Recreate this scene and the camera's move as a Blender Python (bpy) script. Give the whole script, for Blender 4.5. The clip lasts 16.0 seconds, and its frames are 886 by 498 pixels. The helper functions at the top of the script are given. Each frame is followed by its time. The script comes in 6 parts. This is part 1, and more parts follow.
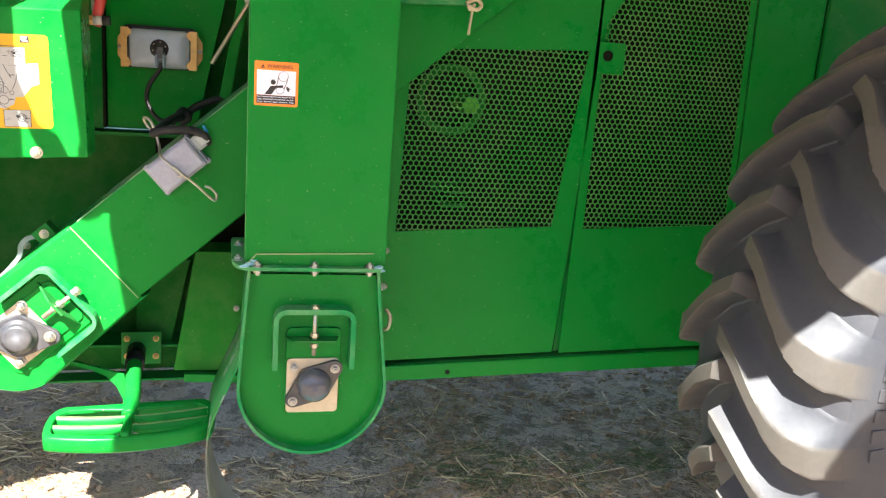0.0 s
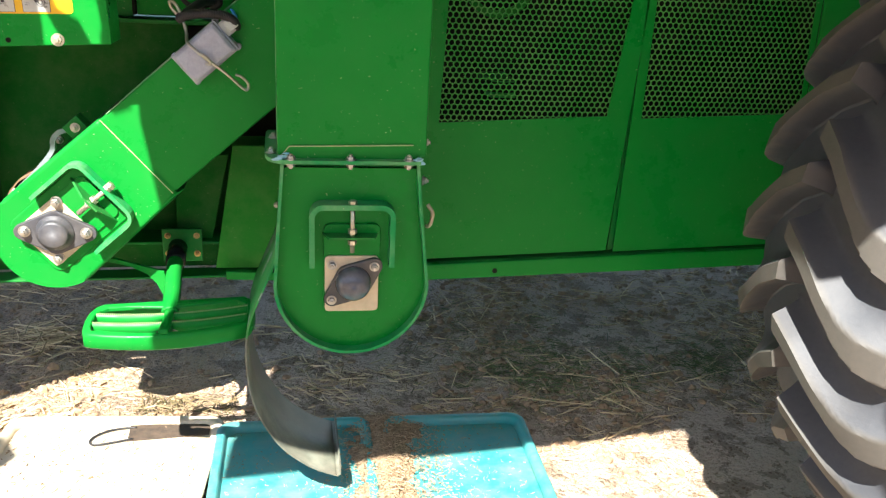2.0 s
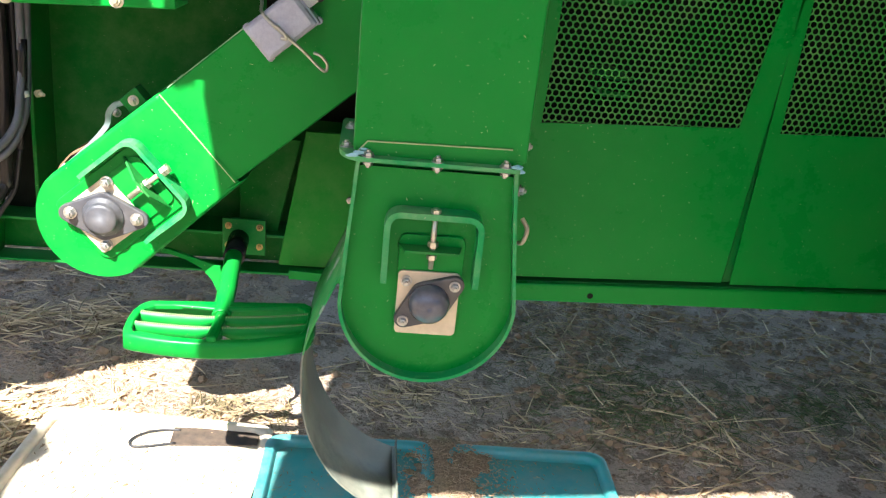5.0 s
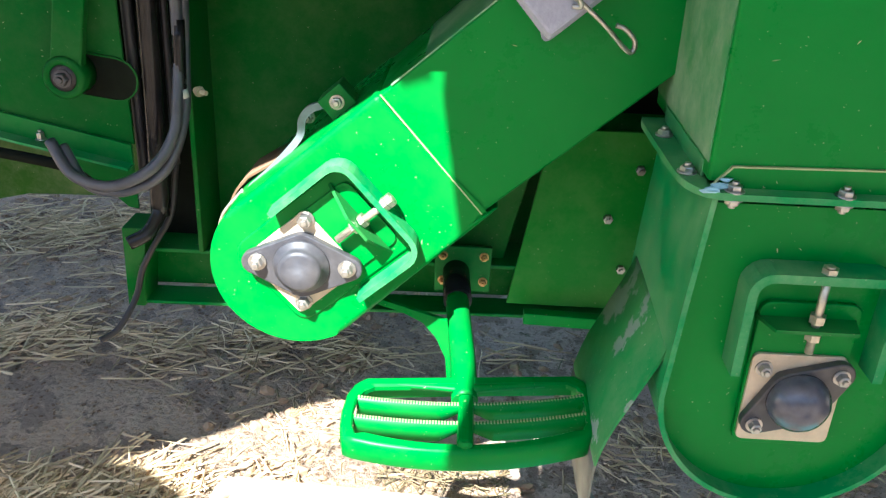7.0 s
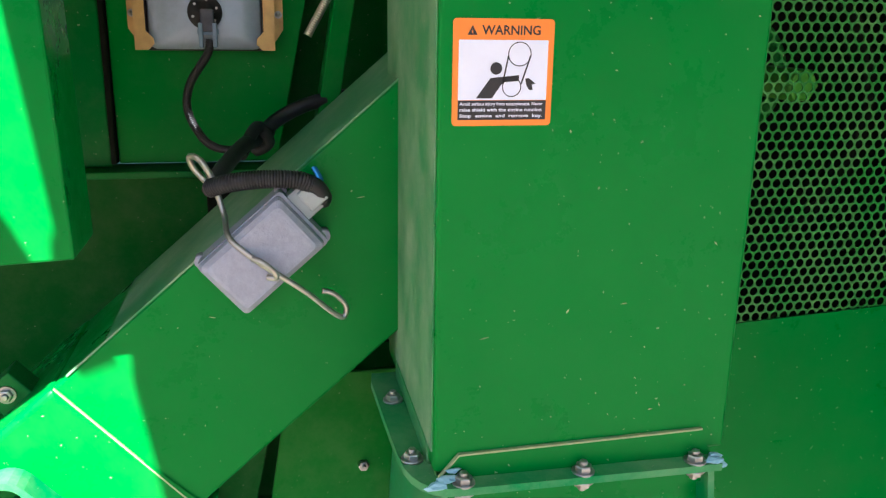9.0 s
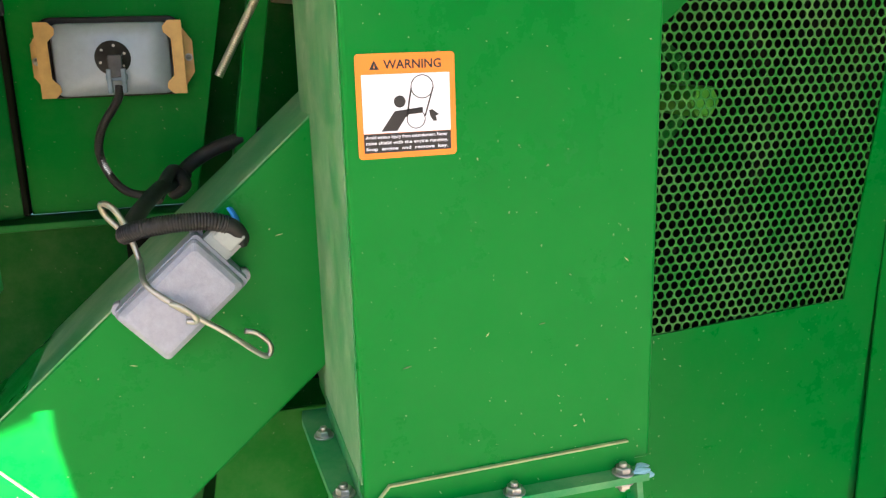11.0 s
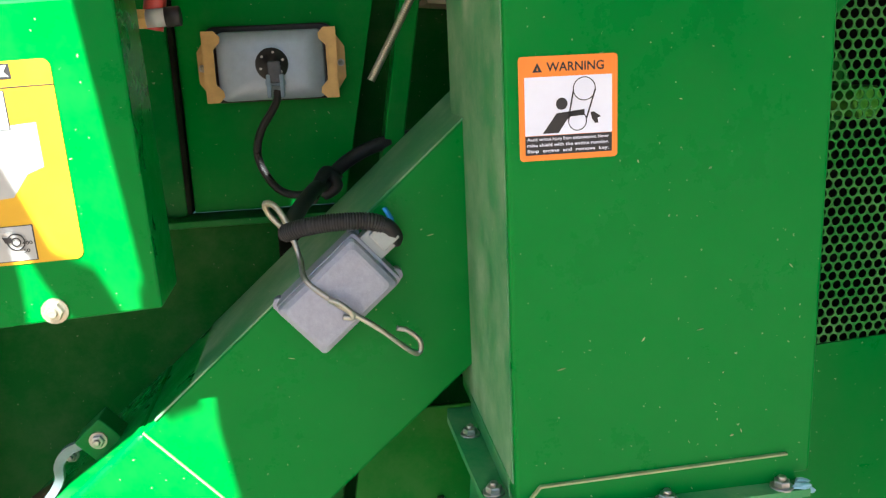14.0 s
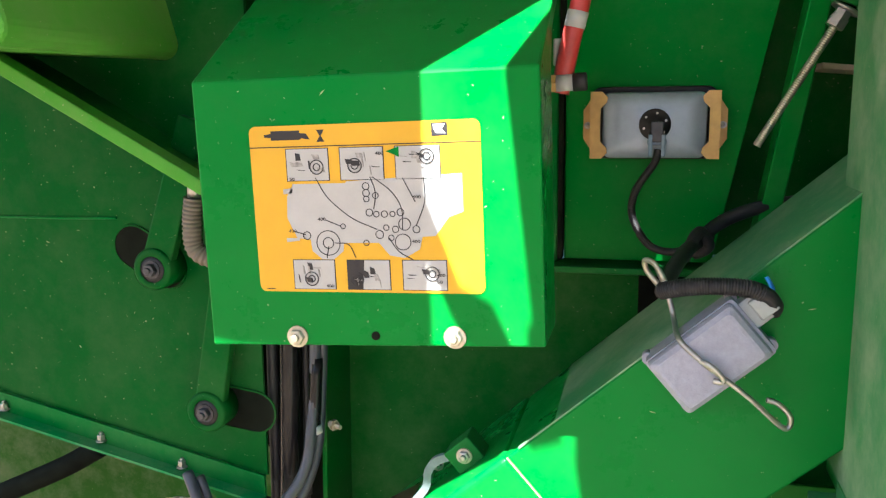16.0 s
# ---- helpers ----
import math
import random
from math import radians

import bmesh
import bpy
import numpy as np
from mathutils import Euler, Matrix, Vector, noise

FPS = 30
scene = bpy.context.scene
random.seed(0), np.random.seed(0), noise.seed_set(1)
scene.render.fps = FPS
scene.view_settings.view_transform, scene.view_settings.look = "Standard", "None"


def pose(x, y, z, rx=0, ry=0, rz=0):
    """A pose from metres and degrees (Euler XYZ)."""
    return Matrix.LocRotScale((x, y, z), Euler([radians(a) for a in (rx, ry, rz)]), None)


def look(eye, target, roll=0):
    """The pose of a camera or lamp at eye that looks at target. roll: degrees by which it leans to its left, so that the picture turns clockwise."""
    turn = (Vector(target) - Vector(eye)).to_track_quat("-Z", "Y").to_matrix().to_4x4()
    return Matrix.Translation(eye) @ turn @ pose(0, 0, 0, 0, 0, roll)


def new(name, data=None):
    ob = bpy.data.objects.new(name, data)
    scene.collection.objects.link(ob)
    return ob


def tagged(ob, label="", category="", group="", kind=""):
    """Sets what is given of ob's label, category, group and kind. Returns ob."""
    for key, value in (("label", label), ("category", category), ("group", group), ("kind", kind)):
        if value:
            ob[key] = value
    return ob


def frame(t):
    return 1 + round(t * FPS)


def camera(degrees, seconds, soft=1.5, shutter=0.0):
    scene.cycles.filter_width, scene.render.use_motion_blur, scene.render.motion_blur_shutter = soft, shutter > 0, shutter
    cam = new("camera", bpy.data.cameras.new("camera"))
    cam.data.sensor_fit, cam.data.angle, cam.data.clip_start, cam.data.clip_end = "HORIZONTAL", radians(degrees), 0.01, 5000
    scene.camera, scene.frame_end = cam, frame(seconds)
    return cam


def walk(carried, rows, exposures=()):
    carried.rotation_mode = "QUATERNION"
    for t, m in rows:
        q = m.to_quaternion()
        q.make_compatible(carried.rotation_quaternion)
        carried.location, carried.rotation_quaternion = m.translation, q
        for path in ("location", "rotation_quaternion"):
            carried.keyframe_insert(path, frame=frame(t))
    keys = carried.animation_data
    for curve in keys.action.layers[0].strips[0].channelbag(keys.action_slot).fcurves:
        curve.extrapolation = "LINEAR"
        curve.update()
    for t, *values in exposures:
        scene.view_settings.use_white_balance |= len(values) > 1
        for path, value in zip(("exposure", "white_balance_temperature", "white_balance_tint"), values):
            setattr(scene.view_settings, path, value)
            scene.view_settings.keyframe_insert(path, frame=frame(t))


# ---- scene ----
cam = camera(55.5, 16.0, soft=1.25)
PATH = [
    (0, (-0.052, -0.01, 1.19), (0.408, 1.881, 0.732), 4.3),
    (0.5, (-0.002, -0.02, 1.179), (0.452, 1.864, 0.686), 3.4),
    (1, (0.021, -0.005, 1.17), (0.435, 1.879, 0.639), 2.8),
    (1.5, (0.033, 0.017, 1.152), (0.366, 1.88, 0.507), 2.5),
    (2, (0.001, 0.072, 1.154), (0.321, 1.921, 0.461), 3.1),
    (2.5, (-0.086, 0.172, 1.143), (0.213, 2.023, 0.448), 3.8),
    (3, (-0.143, 0.223, 1.126), (0.133, 2.07, 0.41), 5.5),
    (3.2, (-0.145, 0.234, 1.13), (0.087, 2.085, 0.407), 5.8),
    (5.3, (0.008, 0.335, 1.124), (0.136, 2.185, 0.374), 6.4),
    (5.5, (-0.02, 0.359, 1.114), (0.054, 2.193, 0.321), 7.7),
    (6, (-0.184, 0.513, 1.101), (-0.253, 2.311, 0.228), 8.0),
    (6.5, (-0.332, 0.695, 1.072), (-0.454, 2.505, 0.231), 5.5),
    (7, (-0.287, 0.793, 1.066), (-0.333, 2.59, 0.189), 2.3),
    (7.5, (-0.266, 0.922, 1.073), (-0.338, 2.71, 0.18), 4.2),
    (8, (-0.262, 0.946, 1.093), (-0.325, 2.728, 0.188), 3.8),
    (8.5, (-0.235, 0.951, 1.12), (0.035, 2.783, 0.364), 0.2),
    (9, (-0.175, 0.949, 1.152), (0.217, 2.834, 0.61), 0.9),
    (9.5, (-0.149, 0.946, 1.147), (0.32, 2.824, 0.643), -0.6),
    (9.7, (-0.15, 0.947, 1.146), (0.362, 2.813, 0.643), -0.8),
    (11.8, (-0.164, 0.933, 1.16), (0.357, 2.806, 0.692), -2.1),
    (12, (-0.167, 0.933, 1.159), (0.343, 2.809, 0.692), -2.2),
    (12.5, (-0.173, 0.94, 1.161), (0.335, 2.817, 0.697), -2.2),
    (13, (-0.177, 0.948, 1.157), (0.315, 2.829, 0.689), -2.2),
    (13.5, (-0.179, 0.946, 1.153), (0.281, 2.835, 0.684), -1.9),
    (14, (-0.19, 0.939, 1.157), (0.073, 2.867, 0.694), -2.6),
    (14.5, (-0.233, 0.921, 1.164), (-0.295, 2.869, 0.717), -1.3),
    (15, (-0.241, 0.915, 1.164), (-0.486, 2.852, 0.73), -1.3),
    (15.5, (-0.251, 0.904, 1.172), (-0.585, 2.836, 0.774), -0.8),
    (16, (-0.249, 0.898, 1.181), (-0.721, 2.811, 0.833), -0.7),
]
walk(cam, [(t, look(eye, target, roll)) for t, eye, target, roll in PATH],
     exposures=[(0.0, 2.42, 6150, 10), (1.2, 2.22, 6150, 10), (2.0, 1.92, 6250, 9), (2.5, 2.2, 6100, 10), (3.2, 2.2, 6050, 10), (5.5, 2.2, 5900, 10), (6.0, 1.95, 5750, 8), (7.0, 2.08, 5600, 8), (8.0, 2.2, 5600, 10), (9.0, 2.2, 5500, 10), (9.7, 2.6, 5600, 10), (12.0, 2.75, 6100, 0), (12.5, 2.6, 6100, -3), (13.0, 2.32, 6050, -4), (13.5, 2.28, 6000, -3), (14.0, 2.24, 5700, 5), (15.0, 2.2, 5600, 9), (16.0, 2.35, 5650, 9)])

# ---- world, sun, exposure ----
SUN_DIR = Vector((0.45, 1.0, -1.40)).normalized()      # the way the sunlight travels
world = bpy.data.worlds.new("world")
scene.world = world
world.use_nodes = True
wn, wl = world.node_tree.nodes, world.node_tree.links
sky = wn.new("ShaderNodeTexSky")
sky.sky_type = "NISHITA"
sky.sun_disc = False
sky.sun_elevation = math.asin(-SUN_DIR.z)
sky.sun_rotation = math.atan2(-SUN_DIR.x, -SUN_DIR.y)
wl.new(sky.outputs["Color"], wn["Background"].inputs["Color"])
wn["Background"].inputs["Strength"].default_value = 0.076
sun = new("sun", bpy.data.lights.new("sun", "SUN"))
sun.data.energy = 6.5
sun.data.angle = radians(0.53)
sun.data.color = (1.0, 0.95, 0.86)
sun.matrix_world = look((-2, -4, 6), Vector((-2, -4, 6)) + SUN_DIR)

# ---- materials ----
def nodes_of(name):
    m = bpy.data.materials.new(name)
    m.use_nodes = True
    return m, m.node_tree.nodes, m.node_tree.links, m.node_tree.nodes["Principled BSDF"]


def noise_node(n, l, scale, detail=6.0, rough=0.55, vec=None):
    t = n.new("ShaderNodeTexNoise")
    t.inputs["Scale"].default_value = scale
    t.inputs["Detail"].default_value = detail
    t.inputs["Roughness"].default_value = rough
    if vec:
        l.new(vec, t.inputs["Vector"])
    return t.outputs["Fac"]


def ramp(n, l, fac, lo, hi, a=(0, 0, 0, 1), b=(1, 1, 1, 1)):
    r = n.new("ShaderNodeValToRGB")
    r.color_ramp.elements[0].position, r.color_ramp.elements[1].position = lo, hi
    r.color_ramp.elements[0].color, r.color_ramp.elements[1].color = a, b
    l.new(fac, r.inputs["Fac"])
    return r.outputs["Color"]


def mix(n, l, fac, a, b):
    m = n.new("ShaderNodeMix")
    m.data_type = "RGBA"
    for sock, v in ((m.inputs["Factor"], fac), (m.inputs["A"], a), (m.inputs["B"], b)):
        if isinstance(v, bpy.types.NodeSocket):
            l.new(v, sock)
        elif isinstance(v, (int, float)):
            sock.default_value = v
        else:
            sock.default_value = (*v, 1.0)
    return m.outputs["Result"]


def times(n, l, a, k):
    m = n.new("ShaderNodeMath")
    m.operation = "MULTIPLY"
    l.new(a, m.inputs[0])
    m.inputs[1].default_value = k
    return m.outputs[0]


def place(n):
    return n.new("ShaderNodeNewGeometry").outputs["Position"]


def relief(n, l, bsdf, fac, strength, dist):
    b = n.new("ShaderNodeBump")
    b.inputs["Strength"].default_value, b.inputs["Distance"].default_value = strength, dist
    l.new(fac, b.inputs["Height"])
    l.new(b.outputs["Normal"], bsdf.inputs["Normal"])


def painted(name, base, dust=0.2, rough=0.34, dust_colour=(0.30, 0.27, 0.17), chips=0.0, spec=0.09):
    """Sprayed machine enamel: two scales of tone, a film of dust, tiny specks, orange-peel relief."""
    m, n, l, b = nodes_of(name)
    p = place(n)
    big = noise_node(n, l, 3.2, 5, 0.6, p)
    fine = noise_node(n, l, 60, 6, 0.7, p)
    tone = mix(n, l, ramp(n, l, big, 0.3, 0.7), tuple(c * 0.94 for c in base), tuple(min(1, c * 1.06) for c in base))
    cloud = ramp(n, l, noise_node(n, l, 9, 8, 0.72, p), 0.42, 0.78)
    col = mix(n, l, times(n, l, cloud, dust), tone, dust_colour)
    speck = ramp(n, l, noise_node(n, l, 210, 2, 0.5, p), 0.735, 0.75)
    col = mix(n, l, times(n, l, speck, 0.5), col, (0.42, 0.38, 0.25))
    if chips:
        chip = ramp(n, l, noise_node(n, l, 7, 9, 0.6, p), 0.555, 0.57)
        col = mix(n, l, times(n, l, chip, chips), col, (0.30, 0.31, 0.30))
    l.new(col, b.inputs["Base Color"])
    r = n.new("ShaderNodeMapRange")
    r.inputs["To Min"].default_value, r.inputs["To Max"].default_value = rough - 0.07, rough + 0.24
    l.new(cloud, r.inputs["Value"])
    l.new(r.outputs["Result"], b.inputs["Roughness"])
    b.inputs["Specular IOR Level"].default_value = spec
    relief(n, l, b, fine, 0.10, 0.0008)
    return m


def plain(name, base, rough=0.5, metal=0.0, var=0.16, scale=40, dust=0.0, bump=0.08):
    m, n, l, b = nodes_of(name)
    p = place(n)
    f = noise_node(n, l, scale, 7, 0.62, p)
    col = mix(n, l, ramp(n, l, f, 0.3, 0.72), tuple(c * (1 - var) for c in base), tuple(min(1, c * (1 + var)) for c in base))
    if dust:
        col = mix(n, l, times(n, l, ramp(n, l, noise_node(n, l, 13, 8, 0.7, p), 0.4, 0.75), dust), col, (0.30, 0.24, 0.16))
    l.new(col, b.inputs["Base Color"])
    b.inputs["Metallic"].default_value = metal
    r = n.new("ShaderNodeMapRange")
    r.inputs["To Min"].default_value, r.inputs["To Max"].default_value = max(0.04, rough - 0.1), min(1, rough + 0.14)
    l.new(f, r.inputs["Value"])
    l.new(r.outputs["Result"], b.inputs["Roughness"])
    if bump:
        relief(n, l, b, f, bump, 0.002)
    return m


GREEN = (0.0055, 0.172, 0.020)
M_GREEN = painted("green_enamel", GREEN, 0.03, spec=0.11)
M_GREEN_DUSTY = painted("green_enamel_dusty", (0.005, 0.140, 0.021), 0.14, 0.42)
# same machine green, darkened to carry recess shade, plus olive dust
M_GREEN_SHADED = painted("green_enamel_shaded", (0.006, 0.105, 0.012), 0.16, 0.42, spec=0.04)
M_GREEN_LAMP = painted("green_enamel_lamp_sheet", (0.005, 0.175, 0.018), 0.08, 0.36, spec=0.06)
M_GREEN_FILM = painted("green_enamel_dust_film", (0.05, 0.22, 0.075), 0.8, 0.5, dust_colour=(0.38, 0.44, 0.31))
M_GREEN_WORN = painted("green_enamel_worn", (0.014, 0.200, 0.045), 0.30, 0.45, chips=0.6)
# machine green with the left side's shade darkened into the colour
M_GREEN_SHEET_SHADED = painted("green_enamel_sheet_shaded", (0.004, 0.085, 0.011), 0.10, 0.40, spec=0.05)
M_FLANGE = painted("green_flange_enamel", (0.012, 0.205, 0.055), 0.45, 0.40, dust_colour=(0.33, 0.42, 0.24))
M_CHUTE = painted("green_enamel_chute", (0.014, 0.175, 0.016), 0.18, 0.40, dust_colour=(0.30, 0.34, 0.14))
M_LIGHT_GREEN = painted("light_green_enamel", (0.08, 0.30, 0.03), 0.25, 0.4)
M_AXLE = painted("axle_enamel", (0.030, 0.10, 0.012), 0.5, 0.5, spec=0.05)
# pale grey of the unseen overhead sheets, picked to bounce light down
M_CASTER = plain("caster_grey", (0.52, 0.52, 0.50), 0.5, 0.1, 0.12, 9, 0.2)
M_MESH = painted("green_enamel_mesh", (0.035, 0.215, 0.035), 0.38, 0.4, dust_colour=(0.34, 0.41, 0.21))
M_EDGE = plain("bare_edge", (0.30, 0.36, 0.17), 0.5, 0.1)
M_SEALER = plain("pale_blue_sealer", (0.24, 0.44, 0.50), 0.55)
M_BLACK = plain("black_rubber_hose", (0.016, 0.016, 0.018), 0.45, 0, 0.3, 60, 0.06)
M_HOSE = plain("blue_grey_hose", (0.045, 0.050, 0.065), 0.42, 0, 0.25, 40, 0.12)
M_ELBOW = plain("grey_brown_hose", (0.12, 0.10, 0.075), 0.55, 0, 0.2, 40, 0.3)
M_GLOSS_BLACK = plain("gloss_black_pipe", (0.010, 0.010, 0.011), 0.22, 0, 0.3, 30, 0.04)
M_CAST = plain("grey_bearing_casting", (0.040, 0.040, 0.046), 0.45, 0.0, 0.25, 90, 0.12)
M_CAP = plain("black_bearing_cap", (0.060, 0.066, 0.085), 0.20, 0.0, 0.25, 70, 0.12)
M_FLANGE_DARK = plain("dark_bearing_flange", (0.030, 0.032, 0.036), 0.40, 0.0, 0.25, 70, 0.20)
M_ZINC = plain("zinc_plated_steel", (0.38, 0.365, 0.33), 0.34, 0.85, 0.15, 120)
M_ROD = plain("dull_steel_rod", (0.46, 0.43, 0.33), 0.40, 0.8, 0.2, 150)
M_BARE = plain("tan_bare_plate", (0.50, 0.42, 0.29), 0.55, 0.25, 0.15, 50, 0.2)
M_TANBRK = plain("yellow_zinc_bracket", (0.52, 0.33, 0.11), 0.45, 0.35, 0.15, 60)
M_ALU = plain("dull_aluminium", (0.36, 0.42, 0.50), 0.46, 0.35, 0.07, 90, 0.05, 0.02)
M_GREYBOX = plain("grey_cast_module", (0.29, 0.30, 0.36), 0.55, 0.10, 0.12, 140, 0.06, 0.35)
M_GREYCON = plain("grey_connector", (0.33, 0.35, 0.33), 0.5)
M_BLUEW = plain("blue_wire", (0.03, 0.22, 0.65), 0.4)
M_RED = plain("red_fitting", (0.42, 0.035, 0.03), 0.42, 0, 0.2, 50, 0.15)
# grey steel, darkened further for the shade on the latch
M_LATCH = plain("grey_latch_steel", (0.20, 0.22, 0.24), 0.5, 0.2, 0.2, 60, 0.1)
# near black: grease and grime, also shade painted into recesses, gaps and holes
M_DARK = plain("dark_grime_and_shade", (0.010, 0.012, 0.008), 0.8, 0, 0.4, 20, 0.0)
M_FLAP = plain("scuffed_grey_sheet", (0.105, 0.110, 0.085), 0.45, 0.10, 0.45, 16, 0.30)
M_RUST = plain("rusty_brown_sheet", (0.20, 0.11, 0.06), 0.65, 0.2, 0.3, 30)
M_ORANGE = plain("orange_decal", (0.80, 0.22, 0.012), 0.42, 0, 0.05, 30, 0, 0)
M_WHITE = plain("white_decal", (0.70, 0.73, 0.84), 0.42, 0, 0.04, 30, 0, 0)
M_INK = plain("black_ink", (0.016, 0.014, 0.014), 0.5, 0, 0.1, 30, 0, 0)
M_YELLOW = plain("yellow_decal", (0.62, 0.355, 0.003), 0.42, 0, 0.05, 20, 0, 0)
M_PAPER = plain("pale_grey_print", (0.40, 0.40, 0.375), 0.45, 0, 0.06, 40, 0, 0)
M_HALF = plain("mid_grey_print", (0.30, 0.29, 0.26), 0.45, 0, 0.5, 260, 0, 0)
M_TEAL = plain("teal_plastic", (0.030, 0.25, 0.25), 0.42, 0, 0.14, 8, 0.45)
M_TAN_TRAY = plain("cream_plastic", (0.56, 0.47, 0.34), 0.5, 0, 0.14, 22, 0.45)
# dark brown that paints the step's shade on the cream tray
M_STEP_SHADE = plain("step_shade_brown", (0.040, 0.025, 0.016), 0.8, 0, 0.6, 60, 0.14)
M_PLUG = plain("pale_blue_plug", (0.17, 0.24, 0.32), 0.45, 0, 0.15, 90)

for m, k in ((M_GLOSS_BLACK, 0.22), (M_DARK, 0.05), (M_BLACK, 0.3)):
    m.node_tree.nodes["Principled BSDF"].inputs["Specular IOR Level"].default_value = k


def stalks(name, lo, hi):
    """Each stalk takes its own tone."""
    m, n, l, b = nodes_of(name)
    r = n.new("ShaderNodeNewGeometry").outputs["Random Per Island"]
    l.new(mix(n, l, r, lo, hi), b.inputs["Base Color"])
    b.inputs["Roughness"].default_value = 0.7
    return m


M_STRAW = stalks("dry_straw", (0.27, 0.185, 0.088), (0.84, 0.65, 0.38))
M_GRASS = stalks("green_grass", (0.045, 0.080, 0.018), (0.17, 0.18, 0.06))
# weed brown is darkened to stand for the shade they lie in
M_WEED_SHADED = stalks("dry_weed_shaded", (0.09, 0.075, 0.03), (0.22, 0.15, 0.07))
M_CHAFF = stalks("brown_chaff", (0.17, 0.105, 0.055), (0.36, 0.25, 0.15))
M_FLECK = stalks("stuck_chaff", (0.14, 0.20, 0.08), (0.46, 0.42, 0.22))
M_CLOD = plain("earth_clod", (0.33, 0.215, 0.125), 0.95, 0, 0.4, 60, 0, 0.4)


def rubber(name, lo, hi, dust):
    m, n, l, b = nodes_of(name)
    p = place(n)
    f = noise_node(n, l, 90, 8, 0.65, p)
    d = ramp(n, l, noise_node(n, l, 7, 8, 0.68, p), 0.36, 0.70)
    col = mix(n, l, f, lo, hi)
    worn = n.new("ShaderNodeAttribute")
    worn.attribute_name = "wear"
    col = mix(n, l, worn.outputs["Fac"], col, mix(n, l, f, (0.042, 0.039, 0.034), (0.068, 0.061, 0.051)))
    col = mix(n, l, times(n, l, d, dust), col, (0.12, 0.10, 0.078))
    l.new(col, b.inputs["Base Color"])
    b.inputs["Roughness"].default_value = 0.62
    relief(n, l, b, f, 0.25, 0.002)
    return m


def soil():
    """Dry trodden earth: patches, crumbs, dark pits between them."""
    m, n, l, b = nodes_of("trodden_soil")
    p = place(n)
    big = noise_node(n, l, 1.7, 6, 0.6, p)
    mid = noise_node(n, l, 11, 10, 0.72, p)
    fine = noise_node(n, l, 95, 8, 0.75, p)
    col = mix(n, l, ramp(n, l, big, 0.35, 0.65), (0.46, 0.285, 0.150), (0.62, 0.430, 0.265))
    # paler and greyer towards the rear of the machine, browner under its side
    away = n.new("ShaderNodeSeparateXYZ")
    l.new(p, away.inputs[0])
    edge = n.new("ShaderNodeMath")
    l.new(away.outputs["X"], edge.inputs[0])
    l.new(times(n, l, mid, 0.5), edge.inputs[1])
    col = mix(n, l, times(n, l, ramp(n, l, edge.outputs[0], -0.20, -0.60), 0.75), col, (0.72, 0.55, 0.44))
    col = mix(n, l, times(n, l, ramp(n, l, mid, 0.46, 0.66), 0.65), col, (0.66, 0.455, 0.280))
    col = mix(n, l, times(n, l, ramp(n, l, mid, 0.52, 0.38), 0.85), col, (0.20, 0.125, 0.075))
    col = mix(n, l, times(n, l, ramp(n, l, fine, 0.52, 0.64), 0.6), col, (0.15, 0.095, 0.058))
    crumb = n.new("ShaderNodeTexVoronoi")
    crumb.inputs["Scale"].default_value = 75
    crumb.inputs["Randomness"].default_value = 1.0
    l.new(p, crumb.inputs["Vector"])
    col = mix(n, l, times(n, l, ramp(n, l, crumb.outputs["Distance"], 0.30, 0.12), 0.35), col, (0.60, 0.49, 0.38))
    l.new(col, b.inputs["Base Color"])
    b.inputs["Roughness"].default_value = 0.97
    b.inputs["Specular IOR Level"].default_value = 0.15
    h = n.new("ShaderNodeMath")
    l.new(mid, h.inputs[0])
    l.new(times(n, l, fine, 0.5), h.inputs[1])
    h2 = n.new("ShaderNodeMath")
    h2.operation = "SUBTRACT"
    l.new(h.outputs[0], h2.inputs[0])
    l.new(times(n, l, crumb.outputs["Distance"], 0.35), h2.inputs[1])
    relief(n, l, b, h2.outputs[0], 1.0, 0.034)
    return m


M_RUBBER = rubber("tyre_rubber", (0.020, 0.023, 0.030), (0.037, 0.040, 0.047), 0.16)
M_SOIL = soil()

# ---- mesh helpers ----
def finish(bm, name, mat):
    bmesh.ops.recalc_face_normals(bm, faces=bm.faces[:])
    me = bpy.data.meshes.new(name)
    bm.to_mesh(me)
    bm.free()
    me.materials.append(mat)
    return me


def thing(name, base, label, category, group="", kind=""):
    e = new(name)
    e.location = base
    e.empty_display_size = 0.05
    return tagged(e, label, category, group, kind)


def part(name, bm, mat, parent, label=""):
    ob = new(name, finish(bm, name, mat))
    ob.parent = parent
    if parent.type == "EMPTY":
        ob.matrix_parent_inverse = Matrix.Translation(parent.location).inverted()
    if label:
        ob["label"] = label
    return ob


def solo(name, bm, mat, label, category, group="", kind=""):
    return tagged(new(name, finish(bm, name, mat)), label, category, group, kind)


def B():
    return bmesh.new()


